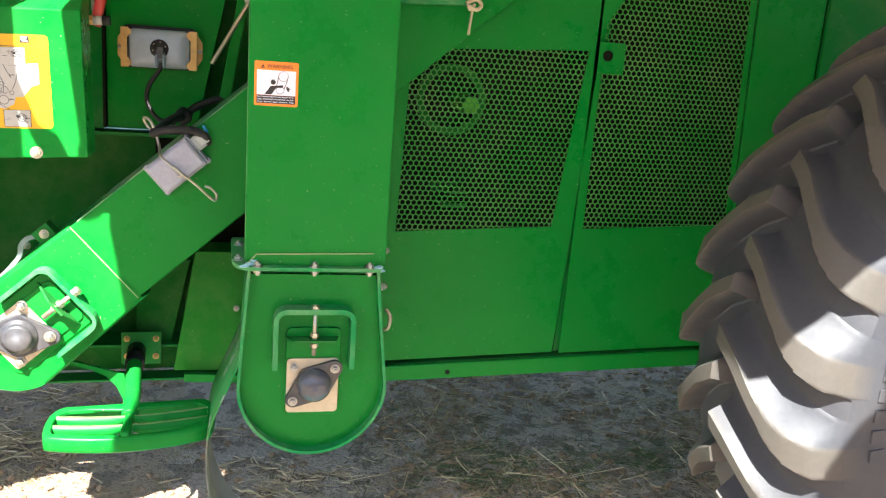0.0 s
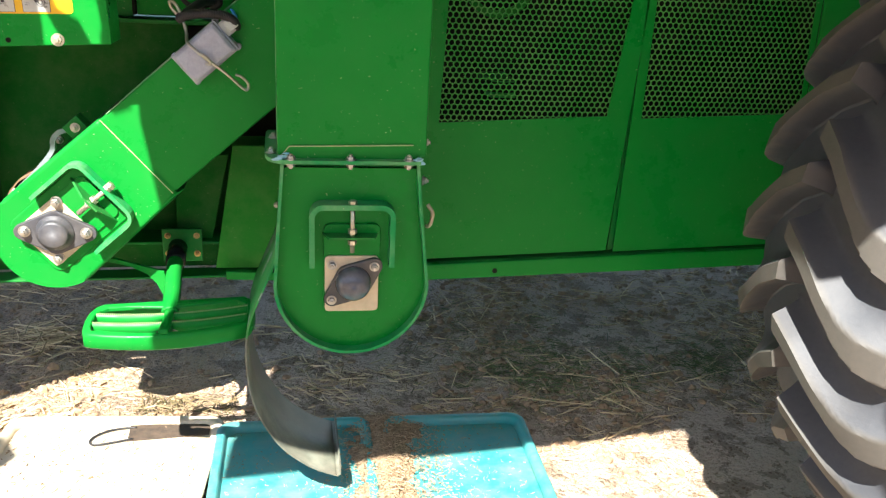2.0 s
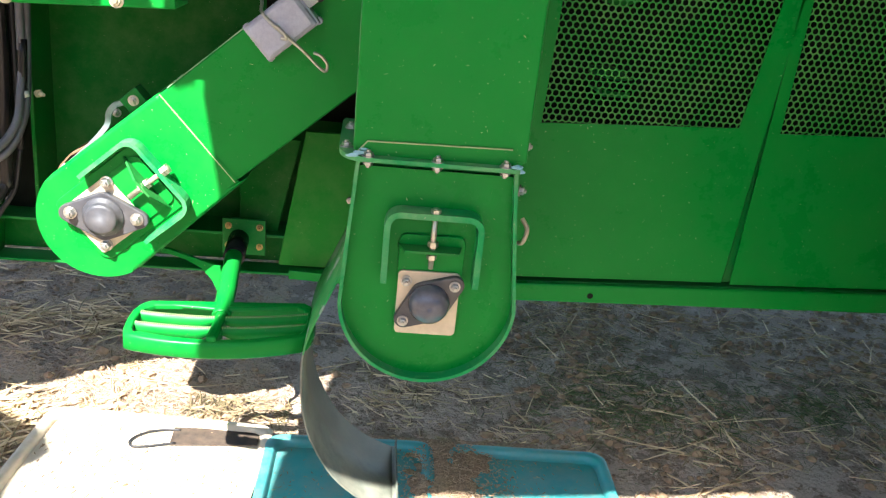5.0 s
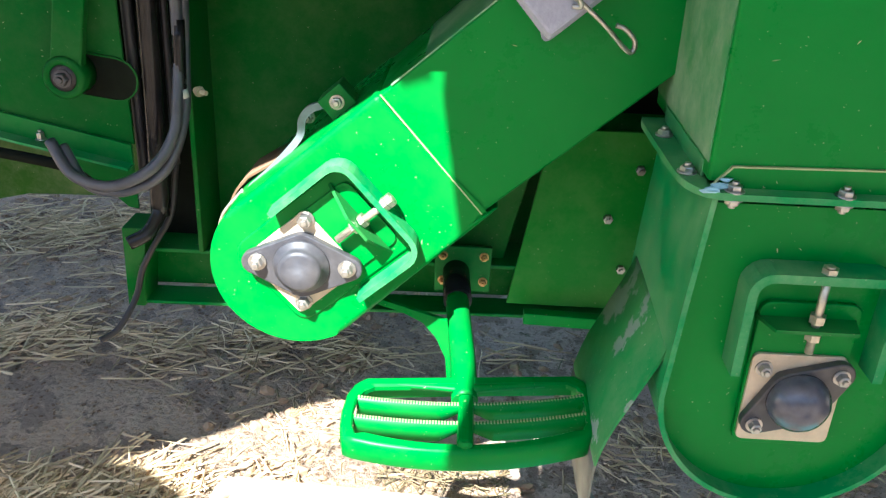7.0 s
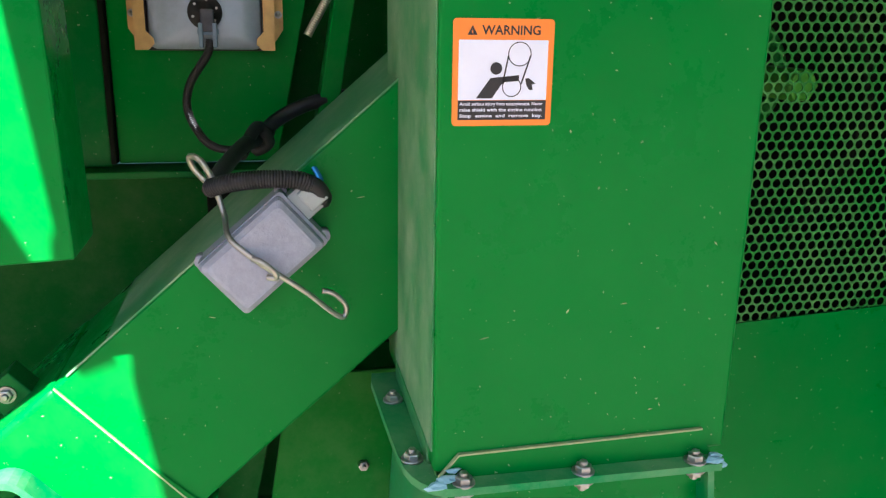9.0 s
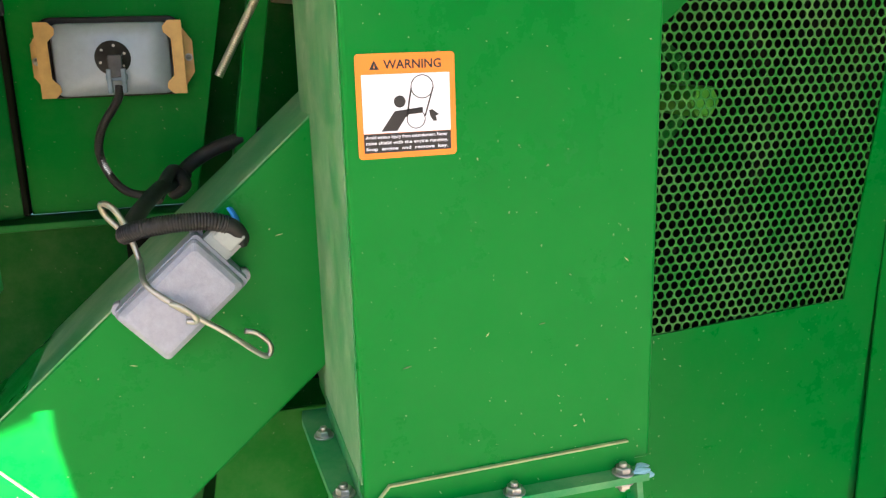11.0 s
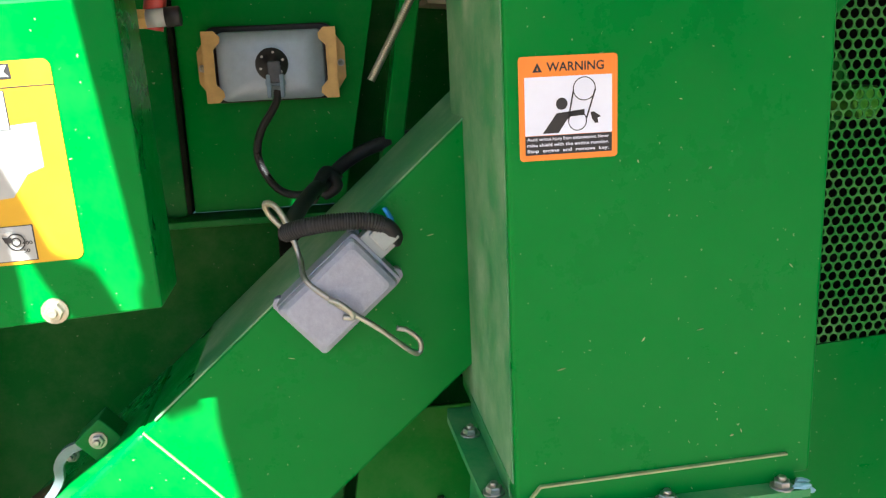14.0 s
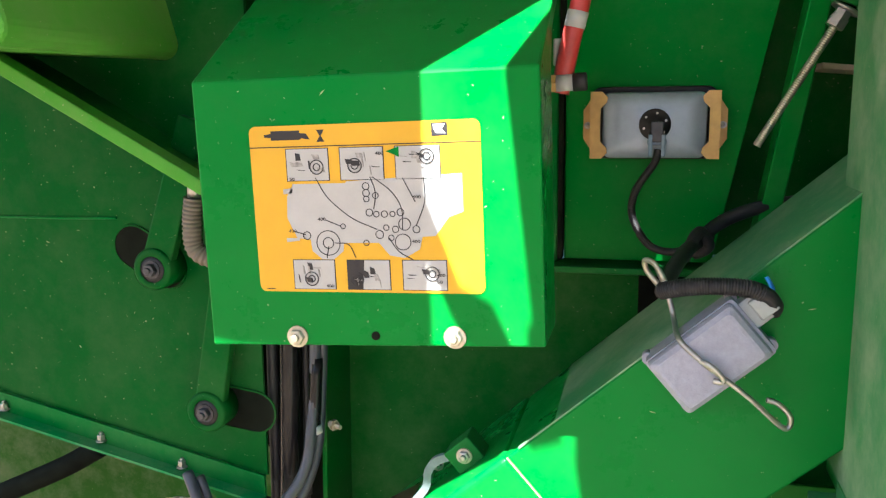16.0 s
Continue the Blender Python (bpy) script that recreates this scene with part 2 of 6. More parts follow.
def box(bm, x0, x1, y0, y1, z0, z1, r=0.0, m=None, seg=2):
    out = bmesh.ops.create_cube(bm, size=1.0)
    vs = out["verts"]
    for v in vs:
        v.co = Vector(((x0 + x1) / 2 + v.co.x * (x1 - x0), (y0 + y1) / 2 + v.co.y * (y1 - y0), (z0 + z1) / 2 + v.co.z * (z1 - z0)))
    if m:
        bmesh.ops.transform(bm, matrix=m, verts=vs)
    if r:
        es = list({e for v in vs for e in v.link_edges})
        bmesh.ops.bevel(bm, geom=es, offset=r, segments=seg, affect="EDGES", profile=0.5)
    return bm


def prism(bm, pts, y0, y1, r=0.0, place_at=None, seg=2):
    """A polygon of (x, z) carried from y0 to y1; place_at(x, y, z) gives the world place."""
    f = place_at or (lambda x, y, z: (x, y, z))
    a = [bm.verts.new(f(x, y0, z)) for x, z in pts]
    b = [bm.verts.new(f(x, y1, z)) for x, z in pts]
    k = len(pts)
    faces = [bm.faces.new(a), bm.faces.new(b[::-1])]
    for i in range(k):
        faces.append(bm.faces.new((a[i], b[i], b[(i + 1) % k], a[(i + 1) % k])))
    if r:
        es = list({e for q in faces for e in q.edges})
        bmesh.ops.bevel(bm, geom=es, offset=r, segments=seg, affect="EDGES", profile=0.5)
    return bm


def ring_wall(bm, outer, inner, y0, y1, place_at=None):
    """A closed band between two outlines of as many points, from y0 to y1."""
    f = place_at or (lambda x, y, z: (x, y, z))
    k = len(outer)
    v = [[bm.verts.new(f(x, y, z)) for x, z in o] for o, y in ((outer, y0), (inner, y0), (inner, y1), (outer, y1))]
    for i in range(k):
        j = (i + 1) % k
        for a in range(4):
            b = (a + 1) % 4
            bm.faces.new((v[a][i], v[a][j], v[b][j], v[b][i]))
    return bm


def ribbon(bm, path, width_dir, thick):
    """A thick strip: path points (front edge), carried along width_dir."""
    w = Vector(width_dir)
    pts = [Vector(p) for p in path]
    rows = []
    for i, p in enumerate(pts):
        d = (pts[min(i + 1, len(pts) - 1)] - pts[max(i - 1, 0)]).normalized()
        nrm = d.cross(w).normalized() * thick
        rows.append([bm.verts.new(q) for q in (p, p + w, p + w + nrm, p + nrm)])
    for a, b in zip(rows, rows[1:]):
        for i in range(4):
            j = (i + 1) % 4
            bm.faces.new((a[i], a[j], b[j], b[i])).smooth = i in (0, 2)
    bm.faces.new(rows[0])
    bm.faces.new(rows[-1][::-1])
    return bm


def cyl(bm, a, b, r0, r1=None, n=20, bevel=0.0):
    a, b = Vector(a), Vector(b)
    r1 = r0 if r1 is None else r1
    d = (b - a).normalized()
    q = d.to_track_quat("Z", "Y")
    prof = [(a, r0), (b, r1)] if not bevel else [(a, r0), (b - d * bevel, r1), (b - d * bevel * 0.3, r1 - bevel * 0.3), (b, r1 - bevel)]
    rows = []
    for c, r in prof:
        rows.append([bm.verts.new(c + q @ Vector((r * math.cos(t), r * math.sin(t), 0))) for t in (2 * math.pi * i / n for i in range(n))])
    for u, v in zip(rows, rows[1:]):
        for i in range(n):
            bm.faces.new((u[i], u[(i + 1) % n], v[(i + 1) % n], v[i])).smooth = n > 8
    bm.faces.new(rows[0][::-1])
    bm.faces.new(rows[-1])
    return bm


def lathe(bm, c, axis, prof, n=28):
    """prof: (distance along the axis, radius)."""
    c, d = Vector(c), Vector(axis).normalized()
    q = d.to_track_quat("Z", "Y")
    rows = [[bm.verts.new(c + d * h + q @ Vector((r * math.cos(t), r * math.sin(t), 0))) for t in (2 * math.pi * i / n for i in range(n))] for h, r in prof]
    for u, v in zip(rows, rows[1:]):
        for i in range(n):
            bm.faces.new((u[i], u[(i + 1) % n], v[(i + 1) % n], v[i])).smooth = True
    bm.faces.new(rows[0][::-1])
    bm.faces.new(rows[-1])
    return bm


def smooth_path(pts, k=8):
    p = [Vector(q) for q in pts]
    p = [p[0] * 2 - p[1]] + p + [p[-1] * 2 - p[-2]]
    out = []
    for i in range(1, len(p) - 2):
        for s in range(k):
            t = s / k
            a, b, c, d = p[i - 1:i + 3]
            out.append(0.5 * ((2 * b) + (c - a) * t + (2 * a - 5 * b + 4 * c - d) * t * t + (3 * b - a - 3 * c + d) * t ** 3))
    return out + [p[-2]]


def tube(bm, pts, r, n=10, k=8, ribs=0.0, curved=True):
    """A round tube along points; ribs: metres between the rings of corrugated loom."""
    path = smooth_path(pts, k) if curved else [Vector(q) for q in pts]
    if ribs:
        fine, step = [], ribs / 4
        for a, b in zip(path, path[1:]):
            m = max(1, int((b - a).length / step))
            fine += [a.lerp(b, i / m) for i in range(m)]
        path = fine + [path[-1]]
    rows, up = [], None
    for i, p in enumerate(path):
        d = (path[min(i + 1, len(path) - 1)] - path[max(i - 1, 0)]).normalized()
        up = d.orthogonal().normalized() if up is None else (up - d * up.dot(d)).normalized()
        side = d.cross(up)
        rr = r * (1.0 if not ribs else (1.04 if i % 4 < 2 else 0.93))
        rows.append([bm.verts.new(p + (up * math.cos(t) + side * math.sin(t)) * rr) for t in (2 * math.pi * j / n for j in range(n))])
    for u, v in zip(rows, rows[1:]):
        for i in range(n):
            bm.faces.new((u[i], u[(i + 1) % n], v[(i + 1) % n], v[i])).smooth = True
    bm.faces.new(rows[0][::-1])
    bm.faces.new(rows[-1])
    return bm


def arc(cx, cz, r, a0, a1, n=12):
    return [(cx + r * math.cos(radians(a0 + (a1 - a0) * i / n)), cz + r * math.sin(radians(a0 + (a1 - a0) * i / n))) for i in range(n + 1)]


def rounded(x0, x1, z0, z1, r, n=4):
    return arc(x1 - r, z1 - r, r, 0, 90, n) + arc(x0 + r, z1 - r, r, 90, 180, n) + arc(x0 + r, z0 + r, r, 180, 270, n) + arc(x1 - r, z0 + r, r, 270, 360, n)


def bolt(parent, at, axis=(0, -1, 0), r=0.0085, h=0.008, washer=True, mat=None, name="bolt"):
    """Hexagon head with a washer and a short stud end."""
    bm = B()
    at, d = Vector(at), Vector(axis).normalized()
    if washer:
        cyl(bm, at, at + d * 0.002, r * 1.35, n=16)
    cyl(bm, at + d * 0.0015, at + d * (0.0015 + h), r, n=6, bevel=0.0015)
    cyl(bm, at + d * h, at + d * (h + 0.005), r * 0.5, n=10, bevel=0.001)
    return part(name, bm, mat or M_ZINC, parent)


def lettering(name, text, width, height, at, mat, parent, lean=0.0, bold=0.018):
    """Flat letters on a face that looks along -y; at: the lower left corner."""
    cu = bpy.data.curves.new(name, "FONT")
    cu.body = text
    cu.extrude = 0.0
    cu.offset = bold
    cu.resolution_u = 3
    ob = bpy.data.objects.new(name, cu)
    scene.collection.objects.link(ob)
    me = bpy.data.meshes.new_from_object(ob.evaluated_get(bpy.context.evaluated_depsgraph_get()))
    bpy.data.objects.remove(ob)
    xs = [v.co.x for v in me.vertices]
    ys = [v.co.y for v in me.vertices]
    sx, sy = width / (max(xs) - min(xs)), height / (max(ys) - min(ys))
    x0, y0 = min(xs), min(ys)
    for v in me.vertices:
        v.co = Vector((at[0] + (v.co.x - x0) * sx, at[1], at[2] + (v.co.y - y0) * sy + (v.co.x - x0) * sx * lean))
    me.materials.clear()
    me.materials.append(mat)
    out = new(name, me)
    out.parent = parent
    if parent.type == "EMPTY":
        out.matrix_parent_inverse = Matrix.Translation(parent.location).inverted()
    return out

# ---- ground ----
def spaced(lo, hi, mid_lo, mid_hi, n_mid, n_out):
    m = [mid_lo + (mid_hi - mid_lo) * i / n_mid for i in range(n_mid + 1)]
    a = [mid_lo - (mid_lo - lo) * (i / n_out) ** 3 for i in range(n_out, 0, -1)]
    b = [mid_hi + (hi - mid_hi) * (i / n_out) ** 3 for i in range(1, n_out + 1)]
    return a + m + b


def ground_height(x, y):
    h = 0.012 * noise.noise(Vector((x * 1.3, y * 1.3, 0.3))) + 0.008 * noise.noise(Vector((x * 6, y * 6, 1.7)))
    h += 0.006 * noise.noise(Vector((x * 17, y * 17, 4.1))) + 0.0045 * noise.noise(Vector((x * 43, y * 43, 2.1)))
    if -0.76 < x < 0.60 and 1.2 < y < 1.98:
        h *= 0.3
    return h - 0.006


gx, gy = spaced(-300, 300, -2.2, 2.2, 340, 12), spaced(-300, 300, 1.1, 4.2, 250, 12)
verts = [(x, y, ground_height(x, y)) for y in gy for x in gx]
w = len(gx)
faces = [(j * w + i, j * w + i + 1, (j + 1) * w + i + 1, (j + 1) * w + i) for j in range(len(gy) - 1) for i in range(w - 1)]
me = bpy.data.meshes.new("ground")
me.from_pydata(verts, [], faces)
for p in me.polygons:
    p.use_smooth = True
me.materials.append(M_SOIL)
tagged(new("ground", me), "trodden brown soil strewn with straw", "ground", kind="structure")


# ---- machine body ----
def panel(name, pts, y0, y1, mat, label, r=0.002):
    return solo(name, prism(B(), pts, y0, y1, r), mat, label, "machine panel", kind="structure")


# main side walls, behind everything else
# these rear sheets have the recess shade put into their green
panel("wall_rear_side", [(-0.72, 0.375), (0.30, 0.375), (0.30, 0.955), (-0.72, 0.955)], 2.09, 2.10, M_GREEN_SHADED, "green lower body sheet of the machine, darkened for recess shade")
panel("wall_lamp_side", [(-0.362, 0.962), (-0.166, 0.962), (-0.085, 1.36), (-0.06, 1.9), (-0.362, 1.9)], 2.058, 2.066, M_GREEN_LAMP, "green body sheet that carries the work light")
panel("wall_inner", [(-0.80, 0.955), (0.30, 0.955), (0.30, 2.4), (-0.80, 2.4)], 2.16, 2.17, M_GREEN_SHADED, "green inner body sheet, darkened for recess shade")
panel("wall_upper_left", [(-2.6, 0.98), (-0.72, 0.98), (-0.72, 2.4), (-2.6, 2.4)], 2.02, 2.03, M_GREEN_SHADED, "green upper body sheet, darkened for recess shade")
# the interior's shade is put into this wall's near-black colour
panel("wall_fan_housing", [(0.26, 0.46), (3.6, 0.46), (3.6, 2.4), (0.26, 2.4)], 2.20, 2.21, M_DARK, "inside wall behind the perforated shields, blackened for interior shade")
# out of view; its height is set to admit light from behind
panel("underside", [(-0.80, 2.225), (3.6, 2.225), (3.6, 3.3), (-0.80, 3.3)], 0.90, 0.91, M_GREEN_DUSTY, "unseen green underside sheet, raised to let light in from behind")
bpy.data.objects["underside"].matrix_world = Matrix(((1, 0, 0, 0), (0, 0, 1, 0), (0, 1, 0, 0), (0, 0, 0, 1)))
bpy.data.objects["underside"].data.flip_normals()
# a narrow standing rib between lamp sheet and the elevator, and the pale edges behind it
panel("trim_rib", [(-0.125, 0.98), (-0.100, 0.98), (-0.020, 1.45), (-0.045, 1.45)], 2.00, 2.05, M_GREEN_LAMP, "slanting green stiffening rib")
panel("trim_ledge", [(-0.70, 0.947), (0.02, 0.947), (0.02, 0.956), (-0.70, 0.956)], 2.030, 2.09, M_GREEN_DUSTY, "dusty ledge under the lamp sheet")
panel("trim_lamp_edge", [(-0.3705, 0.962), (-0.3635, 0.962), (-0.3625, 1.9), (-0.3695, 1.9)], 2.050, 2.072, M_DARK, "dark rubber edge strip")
panel("wall_pipe_side", [(-0.70, 0.957), (-0.371, 0.957), (-0.370, 1.9), (-0.70, 1.9)], 2.060, 2.068, M_GREEN_DUSTY, "dusty olive green sheet behind the cover box")
panel("trim_shelf", [(-0.045, 1.214), (0.04, 1.206), (0.04, 1.213), (-0.045, 1.222)], 2.05, 2.159, M_BARE, "pale dusty shelf edge behind the spring rod")
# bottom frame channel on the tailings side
panel("frame_channel_web", [(-0.822, 0.372), (-0.03, 0.384), (-0.03, 0.448), (-0.822, 0.448)], 2.03, 2.038, M_GREEN_SHADED, "green frame channel under the body")
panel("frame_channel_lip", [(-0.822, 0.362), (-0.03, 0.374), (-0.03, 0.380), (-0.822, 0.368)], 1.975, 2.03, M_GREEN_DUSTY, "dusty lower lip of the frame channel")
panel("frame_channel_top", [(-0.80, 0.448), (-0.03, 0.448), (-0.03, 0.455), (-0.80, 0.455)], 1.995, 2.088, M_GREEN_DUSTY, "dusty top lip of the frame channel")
panel("trim_post", [(-0.708, 0.455), (-0.700, 0.455), (-0.690, 0.95), (-0.698, 0.95)], 1.985, 2.088, M_GREEN_SHADED, "upright green angle post")
panel("trim_end_plate", [(-0.828, 0.36), (-0.800, 0.36), (-0.785, 0.50), (-0.822, 0.50)], 1.97, 2.03, M_GREEN_SHADED, "green end plate of the frame")
# near-black sheet: the shade behind the pipes as a colour
panel("trim_pipe_shade", [(-0.792, 0.40), (-0.705, 0.40), (-0.705, 0.99), (-0.87, 0.99), (-0.87, 0.70), (-0.80, 0.62)], 2.055, 2.062, M_DARK, "near-black sheet that stands for the shade behind the pipes")
# plate behind the elevator boot
panel("chute_plate", [(-0.212, 0.392), (0.02, 0.392), (0.02, 0.69), (-0.163, 0.69)], 1.985, 1.992, M_CHUTE, "slanted dusty green chute plate with bolts along its edge")
panel("chute_back", [(-0.30, 0.455), (-0.22, 0.455), (-0.175, 0.66), (-0.30, 0.66)], 2.02, 2.026, M_GREEN_SHADED, "folded green sheet beside the chute")
panel("trim_strut", [(-0.185, 0.378), (0.0, 0.372), (0.0, 0.392), (-0.185, 0.398)], 1.945, 1.965, M_GREEN, "short green strut under the chute")
for at in ((-0.028, 1.984, 0.632), (-0.067, 1.984, 0.551), (-0.037, 1.984, 0.466)):
    solo("bolt", cyl(cyl(B(), at, (at[0], at[1] - 0.007, at[2]), 0.0075, n=6, bevel=0.001), at, (at[0], at[1] - 0.012, at[2]), 0.0035, n=8), M_ZINC, "zinc bolt in the green chute plate", "bolt", "chute bolts")

# black sheet painted in for the opening's shade
panel("trim_opening_shade", [(-0.26, 0.69), (0.03, 0.69), (0.03, 0.94), (-0.26, 0.94)], 2.078, 2.086, M_DARK, "near-black sheet for the shade in the opening behind the elevators")

# sill under the perforated shields
panel("sill_rail", [(0.24, 0.4235), (3.4, 0.537), (3.4, 0.593), (0.24, 0.4620)], 1.815, 1.83, M_GREEN, "long green sill rail under the shields", 0.004)
# lip drawn deeper, out of view, to keep ground bounce from the pulleys
panel("sill_shelf", [(0.24, 0.454), (3.4, 0.585), (3.4, 0.593), (0.24, 0.462)], 1.83, 2.195, M_GREEN_DUSTY, "inward lip of the sill rail, carried back to shut out ground light")
# flat dark disc in place of the shade inside a hole
h = solo("sill_hole", cyl(B(), (0.425, 1.8146, 0.447), (0.425, 1.8136, 0.447), 0.006, n=14), M_DARK, "near-black disc for the shade in a drilled hole of the sill rail", "hole", kind="structure")


# ---- perforated shields ----
def perforated(outer, inner, y, pitch, hole):
    """Frame sheet with a window, and a honeycomb of round holes behind it."""
    frame_bm = ring_wall(B(), outer, inner, y, y + 0.003)
    bm = B()
    x0, x1 = min(p[0] for p in inner), max(p[0] for p in inner)
    z0, z1 = min(p[1] for p in inner), max(p[1] for p in inner)
    bl, br, tr, tl = inner[0], inner[1], inner[2], inner[-1]
    verts, faces = [], []
    rows = int((z1 - z0) / (pitch * 0.866)) + 2
    for j in range(rows):
        z = z0 + j * pitch * 0.866
        s = (z - z0) / (z1 - z0)
        lo, hi = bl[0] + (tl[0] - bl[0]) * s - pitch * 0.5, br[0] + (tr[0] - br[0]) * s + pitch * 0.5
        for i in range(int((x1 - x0) / pitch) + 3):
            x = x0 - pitch + (i + 0.5 * (j % 2)) * pitch
            if not lo < x < hi:
                continue
            k = len(verts)
            R = pitch / math.sqrt(3)
            for a in range(12):
                t = radians(30 * a + 30)
                ro = R if a % 2 == 0 else pitch / 2
                verts.append((x + ro * math.cos(t), y + 0.0034, z + ro * math.sin(t)))
            for dy in (0.0034, 0.0052):
                for a in range(12):
                    t = radians(30 * a + 30)
                    verts.append((x + hole * math.cos(t), y + dy, z + hole * math.sin(t)))
            for a in range(12):
                b = (a + 1) % 12
                faces.append((k + a, k + b, k + 12 + b, k + 12 + a))
                faces.append((k + 12 + a, k + 12 + b, k + 24 + b, k + 24 + a))
    return frame_bm, verts, faces


def shield(name, outer, inner, label):
    xs = [p[0] for p in outer]
    t = thing(name, ((min(xs) + max(xs)) / 2, 1.83, min(p[1] for p in outer)), label, "machine shield", "perforated side shields")
    f, vs, fs = perforated(outer, inner, 1.826, 0.0129, 0.0056)
    part("frame_sheet", f, M_GREEN, t)
    me = bpy.data.meshes.new("perforated_sheet")
    me.from_pydata(vs, [], fs)
    me.materials.append(M_MESH)
    ob = new("perforated_sheet", me)
    ob.parent = t
    ob.matrix_parent_inverse = Matrix.Translation(t.location).inverted()
    ob["label"] = "honeycomb of round punched holes"
    return t


s1 = shield("shield_door", [(0.234, 0.472), (0.688, 0.491), (0.744, 1.56), (0.46, 1.56), (0.252, 1.165)], [(0.281, 0.784), (0.653, 0.805), (0.701, 1.213), (0.40, 1.196), (0.294, 1.190)],
            "green sheet-metal shield with a perforated window beside the elevator")
part("folded_edge", prism(B(), [(0.695, 0.488), (0.712, 0.490), (0.764, 1.56), (0.747, 1.56)], 1.838, 1.87), M_GREEN_DUSTY, s1)
s2 = shield("shield_door", [(0.706, 0.488), (1.128, 0.506), (1.098, 1.56), (0.720, 1.56)], [(0.733, 0.801), (1.108, 0.820), (1.084, 1.43), (0.735, 1.43)],
            "green sheet-metal shield with a tall perforated window")
part("corner_sheet", prism(B(), [(0.722, 1.24), (0.735, 1.275), (0.766, 1.325), (0.81, 1.36), (0.81, 1.45), (0.722, 1.45)], 1.8225, 1.8255), M_GREEN, s2)
part("latch_plate", box(B(), 0.722, 0.785, 1.818, 1.8255, 1.165, 1.235, 0.002), M_GREEN, s2)
part("latch_bolt", lathe(B(), (0.742, 1.8175, 1.205), (0, -1, 0), [(0, 0.012), (0.003, 0.012), (0.006, 0.008), (0.007, 0.0)]), M_DARK, s2)
panel("wall_front_side", [(1.132, 0.508), (1.287, 0.512), (1.287, 1.6), (1.1015, 1.6)], 1.824, 1.832, M_GREEN, "green body sheet between shield and wheel")
panel("wall_wheel_side", [(1.293, 0.512), (3.6, 0.62), (3.6, 1.6), (1.293, 1.6)], 1.818, 1.832, M_GREEN_DUSTY, "dusty green body sheet behind the wheel")
panel("wall_upper_side", [(0.20, 1.56), (3.6, 1.60), (3.6, 2.4), (0.20, 2.4)], 1.832, 1.84, M_GREEN, "plain green upper body sheet")
# dark sheet that paints the shade in the gap
panel("trim_gap_shade", [(0.235, 0.48), (0.268, 0.48), (0.35, 1.6), (0.235, 1.6)], 1.90, 1.91, M_DARK, "near-black sheet for the shade in the gap beside the shield")
# unseen lid added only to stop skylight falling in behind the shields
solo("skylight_cover", box(B(), 0.20, 3.6, 1.842, 2.198, 2.385, 2.395), M_GREEN_DUSTY, "unseen green sheet added to keep skylight out of the pulley space", "machine panel", kind="structure")
# pulley and belt guard behind the perforated window
# pulley discs and guard are painted near black in place of interior shade
fan = thing("drive_pulley", (0.43, 2.0, 0.80), "belt pulley behind the perforated shield, disc blackened for shade, lip dull green", "pulley")
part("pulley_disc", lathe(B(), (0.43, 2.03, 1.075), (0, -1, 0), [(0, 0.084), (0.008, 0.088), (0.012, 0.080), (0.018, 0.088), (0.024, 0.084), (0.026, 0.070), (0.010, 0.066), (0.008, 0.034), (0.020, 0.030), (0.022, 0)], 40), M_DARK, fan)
part("pulley_lip", ring_wall(B(), arc(0.43, 1.075, 0.086, 0, 360, 40)[:-1], arc(0.43, 1.075, 0.068, 0, 360, 40)[:-1], 1.999, 2.004), M_GREEN_SHADED, fan, "dull green outer lip")
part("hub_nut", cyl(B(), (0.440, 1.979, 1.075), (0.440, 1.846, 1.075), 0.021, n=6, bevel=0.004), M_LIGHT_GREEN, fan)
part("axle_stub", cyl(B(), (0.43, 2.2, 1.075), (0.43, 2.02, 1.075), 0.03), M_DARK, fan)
fan2 = thing("drive_pulley", (0.95, 2.0, 0.80), "belt pulley behind the tall perforated shield, blackened for interior shade", "pulley")
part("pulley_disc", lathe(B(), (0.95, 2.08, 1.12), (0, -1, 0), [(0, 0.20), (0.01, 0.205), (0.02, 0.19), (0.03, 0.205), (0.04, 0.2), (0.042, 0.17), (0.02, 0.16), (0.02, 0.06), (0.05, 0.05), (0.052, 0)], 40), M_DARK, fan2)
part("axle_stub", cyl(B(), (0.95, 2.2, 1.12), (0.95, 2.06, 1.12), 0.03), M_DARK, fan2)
belt = solo("belt_guard", ring_wall(B(), arc(0.47, 1.03, 0.215, 0, 360, 36)[:-1], arc(0.47, 1.03, 0.195, 0, 360, 36)[:-1], 2.03, 2.06), M_DARK, "curved belt guard behind the perforated shield, blackened for interior shade", "belt guard")
part("guard_post", box(B(), 0.44, 0.50, 2.05, 2.20, 0.80, 0.84), M_GREEN_DUSTY, belt)
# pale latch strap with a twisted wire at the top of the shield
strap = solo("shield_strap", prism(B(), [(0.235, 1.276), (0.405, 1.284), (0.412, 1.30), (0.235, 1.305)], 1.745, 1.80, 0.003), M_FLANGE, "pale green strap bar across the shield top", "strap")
tw = thing("wire_tie", (0.398, 1.742, 1.25), "twisted bare wire tie hanging from the strap", "wire")
part("wire", tube(B(), [(0.385, 1.742, 1.292), (0.392, 1.738, 1.275), (0.401, 1.738, 1.286), (0.397, 1.738, 1.27), (0.393, 1.739, 1.225)], 0.003, 6), M_BARE, tw)
